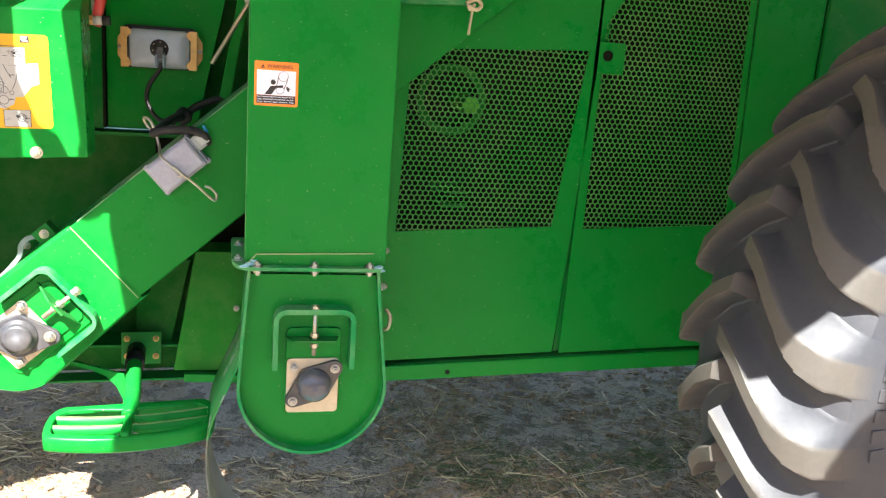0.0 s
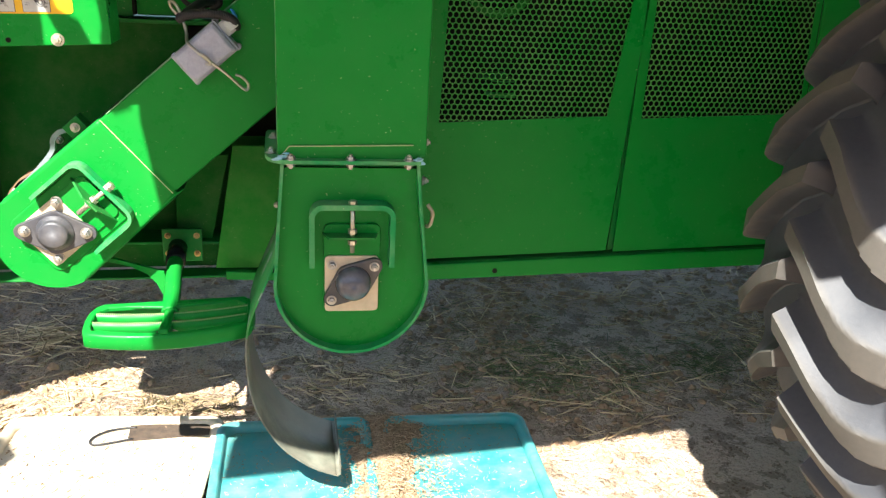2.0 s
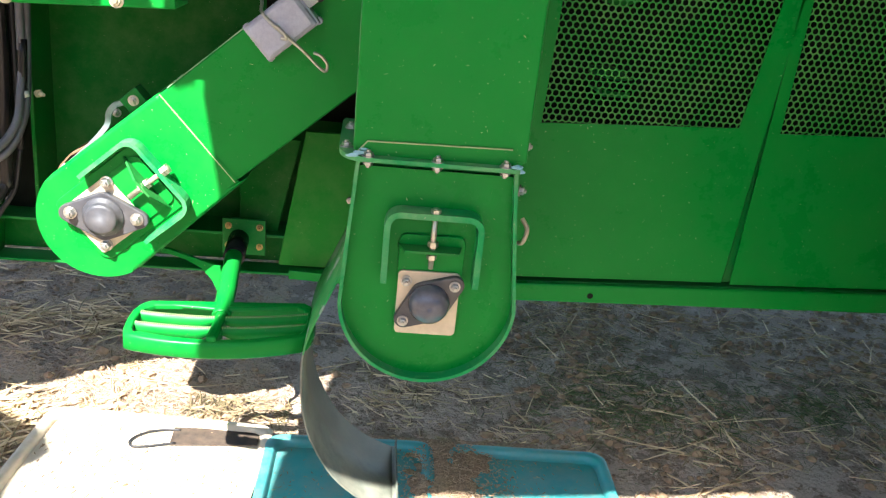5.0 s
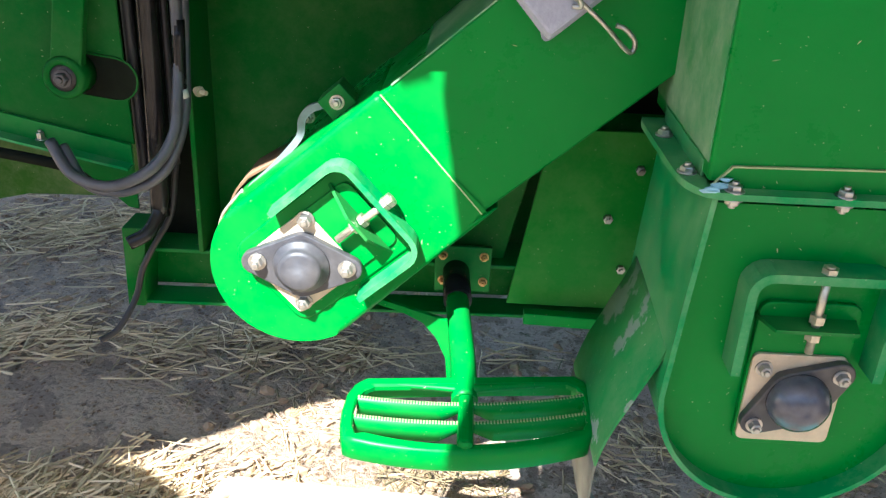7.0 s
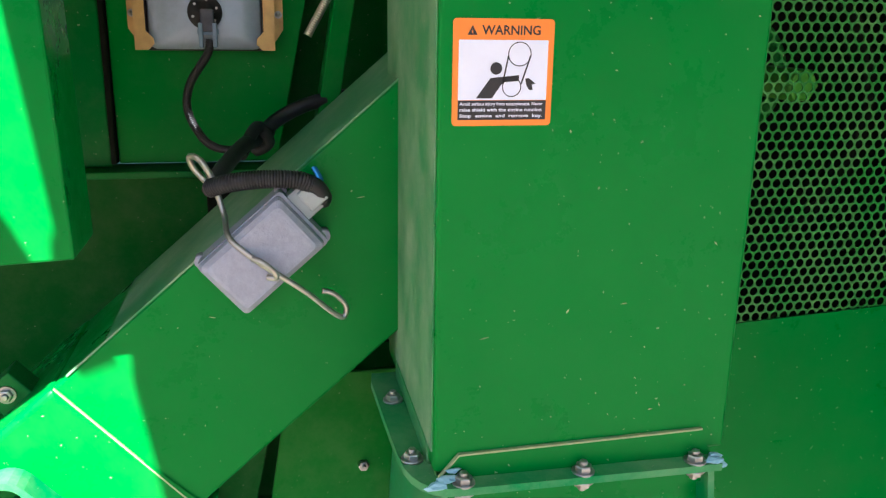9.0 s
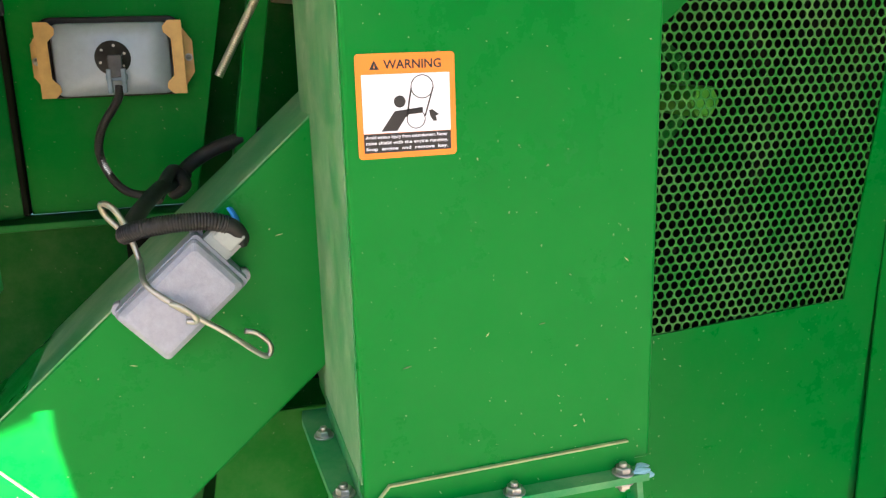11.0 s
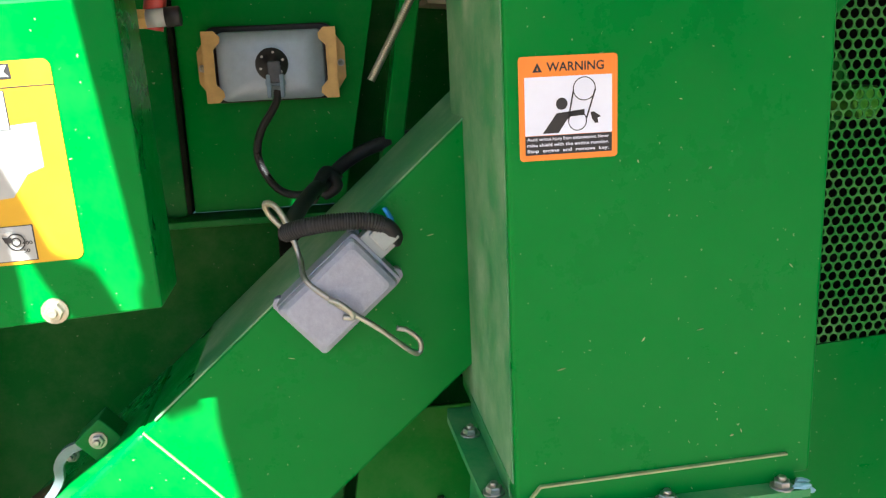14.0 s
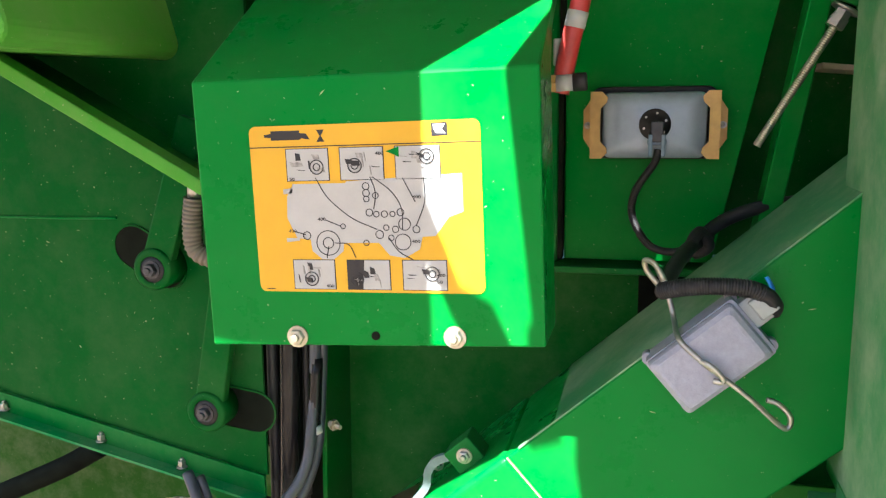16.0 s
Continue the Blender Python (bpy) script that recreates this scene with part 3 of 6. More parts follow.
part("wire_knot", tube(B(), [(0.388, 1.74, 1.29), (0.405, 1.735, 1.296), (0.415, 1.735, 1.285), (0.405, 1.735, 1.276), (0.39, 1.738, 1.283)], 0.004, 6), M_BARE, tw)




# unseen wall, added to cut low sky light on the panels
solo("sky_blocker", box(B(), -26, 26, -11.4, -11.0, -0.1, 3.2), plain("sky_blocker_brown", (0.16, 0.13, 0.10), 0.85, 0, 0.3, 6), "unseen brown wall added behind the camera to block low sky light", "wall", kind="structure")


# ---- unseen sheets added overhead, outlined so that their edges cast the shade lines ----
def shade_caster(name, pts, z, label, thick=0.05):
    bm = B()
    a = [bm.verts.new((x, y, z)) for x, y in pts]
    b = [bm.verts.new((x, y, z + thick)) for x, y in pts]
    bm.faces.new(a[::-1]), bm.faces.new(b)
    for i in range(len(pts)):
        j = (i + 1) % len(pts)
        bm.faces.new((a[i], a[j], b[j], b[i]))
    return solo(name, bm, M_CASTER, label, "platform", kind="structure")


CASTER_Z = 1.62
SX, SY = CASTER_Z * 0.45 / 1.40, CASTER_Z * 1.0 / 1.40


def over(pts):
    """From the shade line on the ground up to the unseen sheet's edge."""
    return [(x - SX, y - SY) for x, y in pts]


# not known parts of the machine: each outline is projected back from a sun patch
shade_caster("platform", over([(-0.185, 1.69), (0.95, 1.81), (0.955, 1.605), (0.99, 1.602), (1.138, 1.661), (1.25, 1.69), (2.6, 1.40), (2.6, 2.96), (0.45, 2.96), (0.45, 3.5), (0.36, 3.5), (0.165, 2.96), (0.09, 2.78), (0.005, 2.54), (-0.052, 2.345), (-0.066, 2.335), (-0.097, 2.2), (-0.145, 1.935), (-0.175, 1.84)]), CASTER_Z, "unseen grey sheet added overhead to shade the side of the machine")
shade_caster("shade_caster_rear", over([(0.21, 2.96), (0.10, 2.78), (-0.079, 2.537), (-0.154, 2.353), (-0.157, 2.343), (-0.37, 2.343), (-0.43, 2.350), (-0.50, 2.29), (-0.565, 2.222), (-0.635, 2.185), (-0.78, 2.085), (-0.90, 2.012), (-0.965, 1.968), (-0.86, 1.955), (-0.78, 1.895), (-0.70, 1.85), (-0.66, 1.78), (-0.70, 1.74), (-0.68, 1.4), (-1.9, 1.2), (-1.9, 3.5), (0.41, 3.5)]), CASTER_Z + 0.003, "unseen grey sheet added overhead to shade the rear of the side")
shade_caster("shade_caster_wheel", over([(0.985, 1.385), (1.047, 1.434), (1.10, 1.46), (1.116, 1.528), (1.18, 1.58), (1.7, 1.50), (1.7, 0.7), (0.97, 0.7)]), CASTER_Z, "unseen grey sheet added overhead to shade the lower tyre")
shade_caster("shade_caster_tab", over([(-0.136, 2.455), (-0.112, 2.455), (-0.106, 2.392), (-0.080, 2.380), (-0.074, 2.348), (-0.112, 2.340), (-0.124, 2.372)]), CASTER_Z + 0.004, "unseen small tab added overhead to notch the sun patch", 0.005)

# ---- upright grain elevator ----
EX0, EX1, EY0, EY1 = -0.050, 0.221, 1.577, 1.85
elev = thing("grain_elevator", (0.088, 1.70, 0.375), "upright green sheet-metal grain elevator housing with a rounded boot", "elevator")
part("housing", box(B(), EX0, EX1, EY0, EY1, 0.772, 2.35, 0.004, seg=3), M_GREEN, elev, "tall glossy green housing flecked with chaff")
# dust film that also paints in light bounced off the sunlit ground
part("side_dust_lit", box(B(), EX0 - 0.001, EX0 + 0.001, EY0 + 0.006, EY1 - 0.004, 0.79, 2.3), M_GREEN_FILM, elev, "dusty side face, lightened for bounced light")


def boot_outline(off=0.0):
    c = (0.087, 0.522)
    r = 0.147 - off
    a = arc(c[0], c[1], r, -2, -178, 28)
    return [(0.207 - off, 0.760), (0.217 - off, 0.66)] + a + [(-0.052 + off, 0.64), (-0.043 + off, 0.760)]


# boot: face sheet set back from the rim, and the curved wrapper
# wrapper takes the paler flange green to carry light bounced onto its side
part("boot_wrapper", ring_wall(B(), boot_outline(), boot_outline(0.004), 1.572, 1.82), M_FLANGE, elev, "curved boot wrapper with a pale worn rim, its side lightened for bounced light")
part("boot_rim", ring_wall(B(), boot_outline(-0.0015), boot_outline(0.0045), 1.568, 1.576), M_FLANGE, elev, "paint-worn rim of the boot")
part("boot_face", prism(B(), boot_outline(0.003), 1.592, 1.596), M_GREEN, elev)
part("boot_back", prism(B(), boot_outline(0.003), 1.812, 1.816), M_GREEN, elev)
part("boot_recess_bar", box(B(), -0.038, 0.212, 1.583, 1.592, 0.735, 0.748), M_GREEN, elev)
# flange of angle iron round the joint
fl = B()
prism(fl, [(0, 0), (1, 0), (1, 1), (0, 1)], 0, 1, 0, lambda x, y, z: (-0.030 + 0.239 * x, 1.5555 + 0.0215 * y, 0.7612 + 0.0068 * z))
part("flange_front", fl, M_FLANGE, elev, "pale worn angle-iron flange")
part("flange_leg", prism(B(), [(-0.044, 0.766), (0.207, 0.766), (0.196, 0.7945), (-0.028, 0.790)], 1.5735, 1.5765), M_GREEN, elev)
part("leg_edge", prism(B(), [(-0.046, 0.7700), (-0.045, 0.7690), (-0.028, 0.7886), (0.196, 0.7933), (0.196, 0.7948), (-0.029, 0.7902)], 1.5728, 1.5766), M_EDGE, elev)
fs = B()
pts = [(-0.076, 1.80), (-0.079, 1.78), (-0.077, 1.70), (-0.0745, 1.625), (-0.0725, 1.600), (-0.0685, 1.584), (-0.062, 1.571), (-0.053, 1.562), (-0.043, 1.557), (-0.030, 1.5555), (-0.030, 1.577), (-0.0475, 1.58), (-0.0475, 1.80)]
a = [fs.verts.new((x, y, 0.7610)) for x, y in pts]
b = [fs.verts.new((x, y, 0.7685)) for x, y in pts]
fs.faces.new(a), fs.faces.new(b[::-1])
for i in range(len(pts)):
    fs.faces.new((a[i], b[i], b[(i + 1) % len(pts)], a[(i + 1) % len(pts)]))
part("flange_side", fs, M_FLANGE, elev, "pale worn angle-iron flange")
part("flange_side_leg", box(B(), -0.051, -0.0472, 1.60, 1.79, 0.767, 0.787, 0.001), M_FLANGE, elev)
for x in (-0.026, 0.081, 0.187):
    bolt(elev, (x, 1.565, 0.7675), (0, 0, 1), 0.0075, 0.006)
    bolt(elev, (x, 1.565, 0.7612), (0, 0, -1), 0.0075, 0.006, name="nut")
for y in (1.61, 1.73):
    bolt(elev, (-0.0625, y, 0.7685), (0, 0, 1), 0.0075, 0.006)
for at, r in (((-0.049, 1.562, 0.769), 0.010), ((-0.041, 1.566, 0.772), 0.009), ((-0.034, 1.571, 0.777), 0.006), ((0.203, 1.560, 0.769), 0.009), ((0.208, 1.563, 0.763), 0.009), ((0.207, 1.567, 0.770), 0.007)):
    sl = B()
    o = bmesh.ops.create_icosphere(sl, subdivisions=2, radius=r)
    for v in o["verts"]:
        v.co = Vector(at) + Vector((v.co.x * 1.0, v.co.y * 0.5, v.co.z * 0.35)) * (1 + 0.7 * noise.noise(v.co * 220 + Vector(at) * 90))
    part("sealer_blob", sl, M_SEALER, elev, "smeared pale blue sealer")
# bearing slide with adjuster
br = B()
outer = [(0.006, 0.560)] + arc(0.032, 0.658, 0.026, 180, 90, 5) + arc(0.140, 0.658, 0.026, 90, 0, 5) + [(0.166, 0.560)]
inner = [(0.016, 0.560)] + arc(0.032, 0.658, 0.016, 180, 90, 5) + arc(0.140, 0.658, 0.016, 90, 0, 5) + [(0.156, 0.560)]
k = len(outer)
v = [[br.verts.new((x, y, z)) for x, z in o] for o, y in ((outer, 1.556), (inner, 1.556), (inner, 1.594), (outer, 1.594))]
for i in range(k - 1):
    for a in range(4):
        br.faces.new((v[a][i], v[a][i + 1], v[(a + 1) % 4][i + 1], v[(a + 1) % 4][i]))
br.faces.new([v[a][0] for a in range(4)]), br.faces.new([v[a][-1] for a in range(4)])
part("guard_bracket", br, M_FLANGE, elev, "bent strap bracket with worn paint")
part("slide_plate", prism(B(), rounded(0.033, 0.141, 0.452, 0.638, 0.012), 1.584, 1.592, 0.0015), M_GREEN, elev)
part("bearing_plate", prism(B(), rounded(0.035, 0.138, 0.461, 0.576, 0.008), 1.579, 1.584, 0.001), M_BARE, elev, "bare tan steel plate")
part("adjuster_lug", prism(B(), [(0.030, 0.0), (0.136, 0.0), (0.128, 0.034), (0.042, 0.034)], 0.617, 0.621, 0.0, lambda x, y, z: (x, 1.588 - z, y)), M_GREEN_DUSTY, elev)
ad = cyl(B(), (0.086, 1.566, 0.692), (0.086, 1.566, 0.588), 0.0045, n=12)
cyl(ad, (0.086, 1.566, 0.626), (0.086, 1.566, 0.635), 0.0085, n=6)
cyl(ad, (0.086, 1.566, 0.605), (0.086, 1.566, 0.613), 0.0085, n=6)
cyl(ad, (0.086, 1.566, 0.684), (0.086, 1.566, 0.690), 0.0085, n=6)
part("adjuster_screw", ad, M_ROD, elev)


def rhombus(cx, cz, ax, az, half, r_end, r_mid, n=6):
    """Flange outline: two small end circles and a wide middle; (ax, az) is the long axis."""
    ang = math.degrees(math.atan2(az, ax))
    e = Vector((ax, az)).normalized() * half
    pts = arc(cx + e.x, cz + e.y, r_end, ang - 62, ang + 62, n) + arc(cx, cz, r_mid, ang + 78, ang + 102, 3)
    pts += arc(cx - e.x, cz - e.y, r_end, ang + 118, ang + 242, n) + arc(cx, cz, r_mid, ang + 258, ang + 282, 3)
    return pts


STEPPED = [(0, 0.037), (0.004, 0.037), (0.012, 0.0345), (0.019, 0.030), (0.022, 0.026), (0.0235, 0.021), (0.028, 0.020), (0.030, 0.018), (0.0305, 0.0)]
DOME = [(0, 0.0345), (0.004, 0.0345), (0.010, 0.0338), (0.017, 0.031), (0.023, 0.026), (0.027, 0.020), (0.0295, 0.0135), (0.0305, 0.008), (0.031, 0.0)]


def bearing(parent, cx, cz, y, ax, az, cap_mat, face_mat, prof=STEPPED, half=0.060):
    """Two-bolt flange bearing: flat flange, raised hub and a stepped domed cap, toward -y."""
    flange = part("bearing_flange", prism(B(), rhombus(cx, cz, ax, az, half, 0.016, half * 0.717), y - 0.011, y, 0.002), face_mat, parent)
    part("bearing_cap", lathe(B(), (cx, y - 0.010, cz), (0, -1, 0), prof, 32), cap_mat, flange)


bearing(elev, 0.089, 0.525, 1.579, 0.095, 0.079, M_CAP, M_FLANGE_DARK, DOME, 0.052)
for x, z in ((0.048, 0.490), (0.129, 0.558), (0.049, 0.558)):
    bolt(elev, (x, 1.568 if (x - 0.089) * (z - 0.525) > 0 else 1.579, z), (0, -1, 0), 0.0070, 0.009)
# small latch loop and bolts on the shaded edge
part("latch_loop", tube(B(), [(0.237, 1.64, 0.66), (0.246, 1.63, 0.645), (0.242, 1.63, 0.622), (0.236, 1.64, 0.615)], 0.004, 8), M_BARE, elev)
for z in (0.79, 0.715):
    bolt(elev, (0.222, 1.62, z), (1, -0.3, 0), 0.007, 0.007)
# hinged clean-out door hanging open under the boot
door_path = [(-0.053, 1.590, 0.578), (-0.065, 1.590, 0.545), (-0.086, 1.590, 0.495), (-0.108, 1.590, 0.440), (-0.119, 1.590, 0.385), (-0.117, 1.590, 0.310), (-0.105, 1.590, 0.245), (-0.077, 1.590, 0.183), (-0.043, 1.590, 0.136), (0.011, 1.590, 0.093), (0.064, 1.590, 0.070)]
pp = smooth_path(door_path, 4)
cut = 16
d1 = thing("clean_out_door", (0.0, 1.69, 0.06), "curved sheet-metal clean-out door hanging open from the elevator boot", "hatch")
part("door_upper", ribbon(B(), pp[:cut], (-0.004, 0.212, 0.0), 0.003), M_GREEN_WORN, d1, "scuffed green upper sheet with bare patches")
part("door_lower", ribbon(B(), pp[cut - 1:], (-0.004, 0.212, 0.0), 0.003), M_FLAP, d1, "grey-brown curved lower sheet")
part("door_hook", ribbon(B(), [(0.062, 1.590, 0.072), (0.070, 1.590, 0.074), (0.071, 1.590, 0.096)], (-0.004, 0.212, 0.0), 0.003), M_FLAP, d1, "bent hook edge")


# ---- safety decal on the elevator ----
dc = thing("warning_decal", (0.0, 1.5765, 1.07), "orange and white warning decal with a black pictogram on the elevator", "decal")
DX0, DX1, DZ0, DZ1 = -0.0395, 0.0390, 1.0685, 1.1480
FY = 1.5768
border = part("decal_border", prism(B(), rounded(DX0, DX1, DZ0, DZ1, 0.003), FY - 0.0006, FY), M_ORANGE, dc, "orange border")
part("picture_field", prism(B(), rounded(DX0 + 0.0045, DX1 - 0.0045, DZ0 + 0.0195, DZ1 - 0.0155, 0.0006), FY - 0.0009, FY - 0.0006), M_WHITE, dc, "white picture field")
field = part("text_field", prism(B(), rounded(DX0 + 0.0045, DX1 - 0.0045, DZ0 + 0.0045, DZ0 + 0.0192, 0.0004), FY - 0.0009, FY - 0.0006), M_INK, dc, "black text field")
TY = FY - 0.0012
lettering("heading", "WARNING", 0.0455, 0.0070, (-0.0175, TY + 0.0004, DZ1 - 0.0118), M_INK, border)
tri = ring_wall(B(), [(-0.0285, DZ1 - 0.0120), (-0.0210, DZ1 - 0.0120), (-0.02475, DZ1 - 0.0050)], [(-0.0255, DZ1 - 0.0108), (-0.0240, DZ1 - 0.0108), (-0.02475, DZ1 - 0.0075)], TY, TY + 0.0006)
part("alert_triangle", tri, M_INK, border)
for i, s in enumerate(("Avoid serious injury from entanglement. Never", "raise shield with the engine running.", "Stop  engine  and  remove  key.")):
    lettering("text_line", s, 0.0655, 0.0034, (DX0 + 0.0058, TY, DZ0 + 0.0146 - i * 0.0045), M_WHITE, field)
pc = lambda px, py: (DX0 + 0.0045 + px * 0.0695, DZ1 - 0.0155 - py * 0.0445)


def band(pts, wd):
    o, i2 = [], []
    k = len(pts)
    for q in range(k):
        a, b = Vector(pts[(q - 1) % k]), Vector(pts[(q + 1) % k])
        d = (b - a).normalized() * wd
        o.append((pts[q][0] - d.y, pts[q][1] + d.x)), i2.append((pts[q][0] + d.y, pts[q][1] - d.x))
    return o, i2


cu, cl = pc(0.68, 0.23), pc(0.60, 0.78)
o, i2 = band(arc(cu[0], cu[1], 0.0088, 0, 360, 28)[:-1], 0.00035)
part("pulley_ring", ring_wall(B(), o, i2, TY, TY + 0.0004), M_INK, dc)
o, i2 = band(arc(cl[0], cl[1], 0.0072, 0, 360, 28)[:-1], 0.00035)
part("pulley_ring", ring_wall(B(), o, i2, TY, TY + 0.0004), M_INK, dc)
for s in (-1, 1):
    p0, p1 = (cu[0] + s * 0.0087, cu[1] - 0.001), (cl[0] + s * 0.0073, cl[1] + 0.002)
    part("belt_line", prism(B(), [(p0[0] - 0.0006, p0[1]), (p0[0] + 0.0006, p0[1]), (p1[0] + 0.0006, p1[1]), (p1[0] - 0.0006, p1[1])], TY, TY + 0.0004), M_INK, dc)
cd = pc(0.42, 0.47)
part("disc_mark", prism(B(), arc(cd[0], cd[1], 0.0046, 0, 360, 22)[:-1], TY, TY + 0.0005), M_INK, dc)
part("slab_mark", prism(B(), [pc(0.20, 0.97), pc(0.36, 0.63), pc(0.68, 0.58), pc(0.68, 0.68), pc(0.50, 0.70), pc(0.38, 0.97)], TY, TY + 0.0003), M_INK, dc)
part("wedge_mark", prism(B(), [pc(0.75, 0.64), pc(0.79, 0.63), pc(0.87, 0.72), pc(0.83, 0.74), pc(0.84, 0.83), pc(0.80, 0.83), pc(0.77, 0.76)], TY, TY + 0.0005), M_INK, dc)

# ---- slanting tailings elevator ----
UX, UZ = 0.7536, 0.6574
TAIL_Y = 1.745


def dg(u, y, n):
    """Along the slope u, across it n, to world."""
    return (u * UX - n * UZ, y, u * UZ + n * UX)


def uv(x, z):
    return (x * UX + z * UZ, -x * UZ + z * UX)


tail = thing("tailings_elevator", (-0.495, 1.83, 0.462), "slanting green tailings elevator with a rounded boot and sunlit end", "elevator")
U0, N0 = uv(-0.495, 0.570)
NB, NT = 0.668, 0.858
part("housing", prism(B(), [(0.18, NB), (1.25, NB), (1.25, NT), (0.18, NT)], TAIL_Y, 1.945, 0.003, dg), M_GREEN, tail, "square slanting green housing")
ol = [(0.232, NT + 0.003)] + arc(U0, N0, 0.110, 98, 262, 26) + [(0.257, NB - 0.008), (0.232, NB - 0.002)]
part("boot", prism(B(), ol, TAIL_Y - 0.003, 1.942, 0.008, dg, 4), M_GREEN, tail, "rounded boot end with a pale seam")
se = prism(B(), [(0.2325, NB), (0.2341, NB), (0.2341, NT), (0.2325, NT)], TAIL_Y - 0.0035, TAIL_Y - 0.001, 0, dg)
part("seam", se, M_EDGE, tail)
et = prism(B(), [(0.25, NT - 0.0006), (1.25, NT - 0.0006), (1.25, NT + 0.0012), (0.25, NT + 0.0012)], TAIL_Y - 0.0012, TAIL_Y + 0.004, 0, dg)
part("edge_wear", et, M_GREEN_FILM, tail, "worn pale top edge")
part("dusty_top", prism(B(), [(0.30, NT - 0.0005), (1.24, NT - 0.0005), (1.24, NT + 0.0008), (0.30, NT + 0.0008)], TAIL_Y + 0.005, 1.942, 0, dg), M_GREEN_FILM, tail, "dust-filmed upper face")
# raised surround and bearing
q = lambda x, z: uv(x, z)
cu0, cn0 = uv(-0.485, 0.581)
sq = lambda h, r: [(cu0 + a, cn0 + b) for a, b in rounded(-h, h, -h, h, r)]
part("surround", prism(B(), [(cu0 + a, cn0 + b) for a, b in rounded(-0.062, 0.135, -0.068, 0.068, 0.02)], TAIL_Y - 0.006, TAIL_Y, 0.002, dg), M_GREEN, tail)
ob_ = [(cu0 + 0.022, cn0 + 0.080)] + arc(cu0 + 0.112, cn0 + 0.054, 0.026, 90, 0, 5) + arc(cu0 + 0.112, cn0 - 0.054, 0.026, 0, -90, 5) + [(cu0 + 0.030, cn0 - 0.080)]
ib_ = [(cu0 + 0.022, cn0 + 0.073)] + arc(cu0 + 0.112, cn0 + 0.054, 0.019, 90, 0, 5) + arc(cu0 + 0.112, cn0 - 0.054, 0.019, 0, -90, 5) + [(cu0 + 0.030, cn0 - 0.073)]
gb = B()
v = [[gb.verts.new(dg(a, y, b)) for a, b in o] for o, y in ((ob_, 1.712), (ib_, 1.712), (ib_, 1.745), (ob_, 1.745))]
for i in range(len(ob_) - 1):
    for a in range(4):
        gb.faces.new((v[a][i], v[a][i + 1], v[(a + 1) % 4][i + 1], v[(a + 1) % 4][i]))
gb.faces.new([v[a][0] for a in range(4)]), gb.faces.new([v[a][-1] for a in range(4)])
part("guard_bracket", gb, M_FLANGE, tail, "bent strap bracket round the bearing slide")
part("bearing_plate", prism(B(), sq(0.052, 0.006), TAIL_Y - 0.011, TAIL_Y - 0.006, 0.001, dg), M_BARE, tail, "bare tan square plate")
part("slide_plate", prism(B(), [(cu0 + a, cn0 + b) for a, b in rounded(0.0, 0.118, -0.050, 0.050, 0.012)], TAIL_Y - 0.0095, TAIL_Y - 0.006, 0, dg), M_GREEN, tail)
FLAT = [(0, 0.036), (0.004, 0.035), (0.006, 0.029), (0.014, 0.0275), (0.0175, 0.026), (0.019, 0.022), (0.0195, 0.0)]
bearing(tail, -0.484, 0.582, TAIL_Y - 0.011, 1.0, -0.03, M_CAST, M_CAST, FLAT)
for x, z, y in ((-0.539, 0.586, 1.723), (-0.427, 0.582, 1.723), (-0.479, 0.642, 1.734), (-0.485, 0.526, 1.734)):
    bolt(tail, (x, y, z), (0, -1, 0), 0.0085, 0.010)
al = B()
prism(al, [(-0.058, 0.0), (0.058, 0.0), (0.018, 0.034), (-0.018, 0.034)], 0.096, 0.100, 0, lambda x, y, z: dg(cu0 + y, TAIL_Y - 0.008 - z, cn0 + x))
part("adjuster_lug", al, M_GREEN_DUSTY, tail)
ad = cyl(B(), dg(cu0 + 0.152, 1.722, cn0), dg(cu0 + 0.062, 1.722, cn0), 0.005, n=12)
for u in (0.088, 0.101, 0.136, 0.144):
    cyl(ad, dg(cu0 + u, 1.722, cn0), dg(cu0 + u + 0.007, 1.722, cn0), 0.009, n=6)
part("adjuster_screw", ad, M_ROD, tail)
# over-centre latch on the upper side of the boot
la = thing("door_latch", (-0.45, 1.80, 0.72), "grey steel over-centre latch on the tailings elevator boot", "latch")
part("latch_block", prism(B(), [(0.150, NT + 0.001), (0.188, NT + 0.001), (0.188, NT + 0.034), (0.150, NT + 0.034)], 1.80, 1.835, 0.002, dg), M_GREEN_DUSTY, la)
bolt(la, dg(0.170, 1.80, NT + 0.018), (0, -1, 0), 0.007, 0.005)
hook = [(0.153, NT + 0.024), (0.134, NT + 0.031), (0.116, NT + 0.027), (0.098, NT + 0.013), (0.048, NT + 0.005), (0.0, NT + 0.003)]
wid = [0.008, 0.010, 0.010, 0.009, 0.008, 0.006]
hb = B()
hp = smooth_path([(a, b, 0) for a, b in hook], 4)
out_u, out_l = [], []
for i, p in enumerate(hp):
    d = (hp[min(i + 1, len(hp) - 1)] - hp[max(i - 1, 0)]).normalized()
    f = i / (len(hp) - 1) * 5
    wv = wid[int(f)] + (wid[min(5, int(f) + 1)] - wid[int(f)]) * (f - int(f))
    out_u.append((p.x - d.y * wv * 0.5, p.y + d.x * wv * 0.5)), out_l.append((p.x + d.y * wv * 0.5, p.y - d.x * wv * 0.5))
prism(hb, out_u + out_l[::-1], 1.808, 1.816, 0, dg)
part("latch_lever", hb, M_LATCH, la, "curved grey lever with a notch")
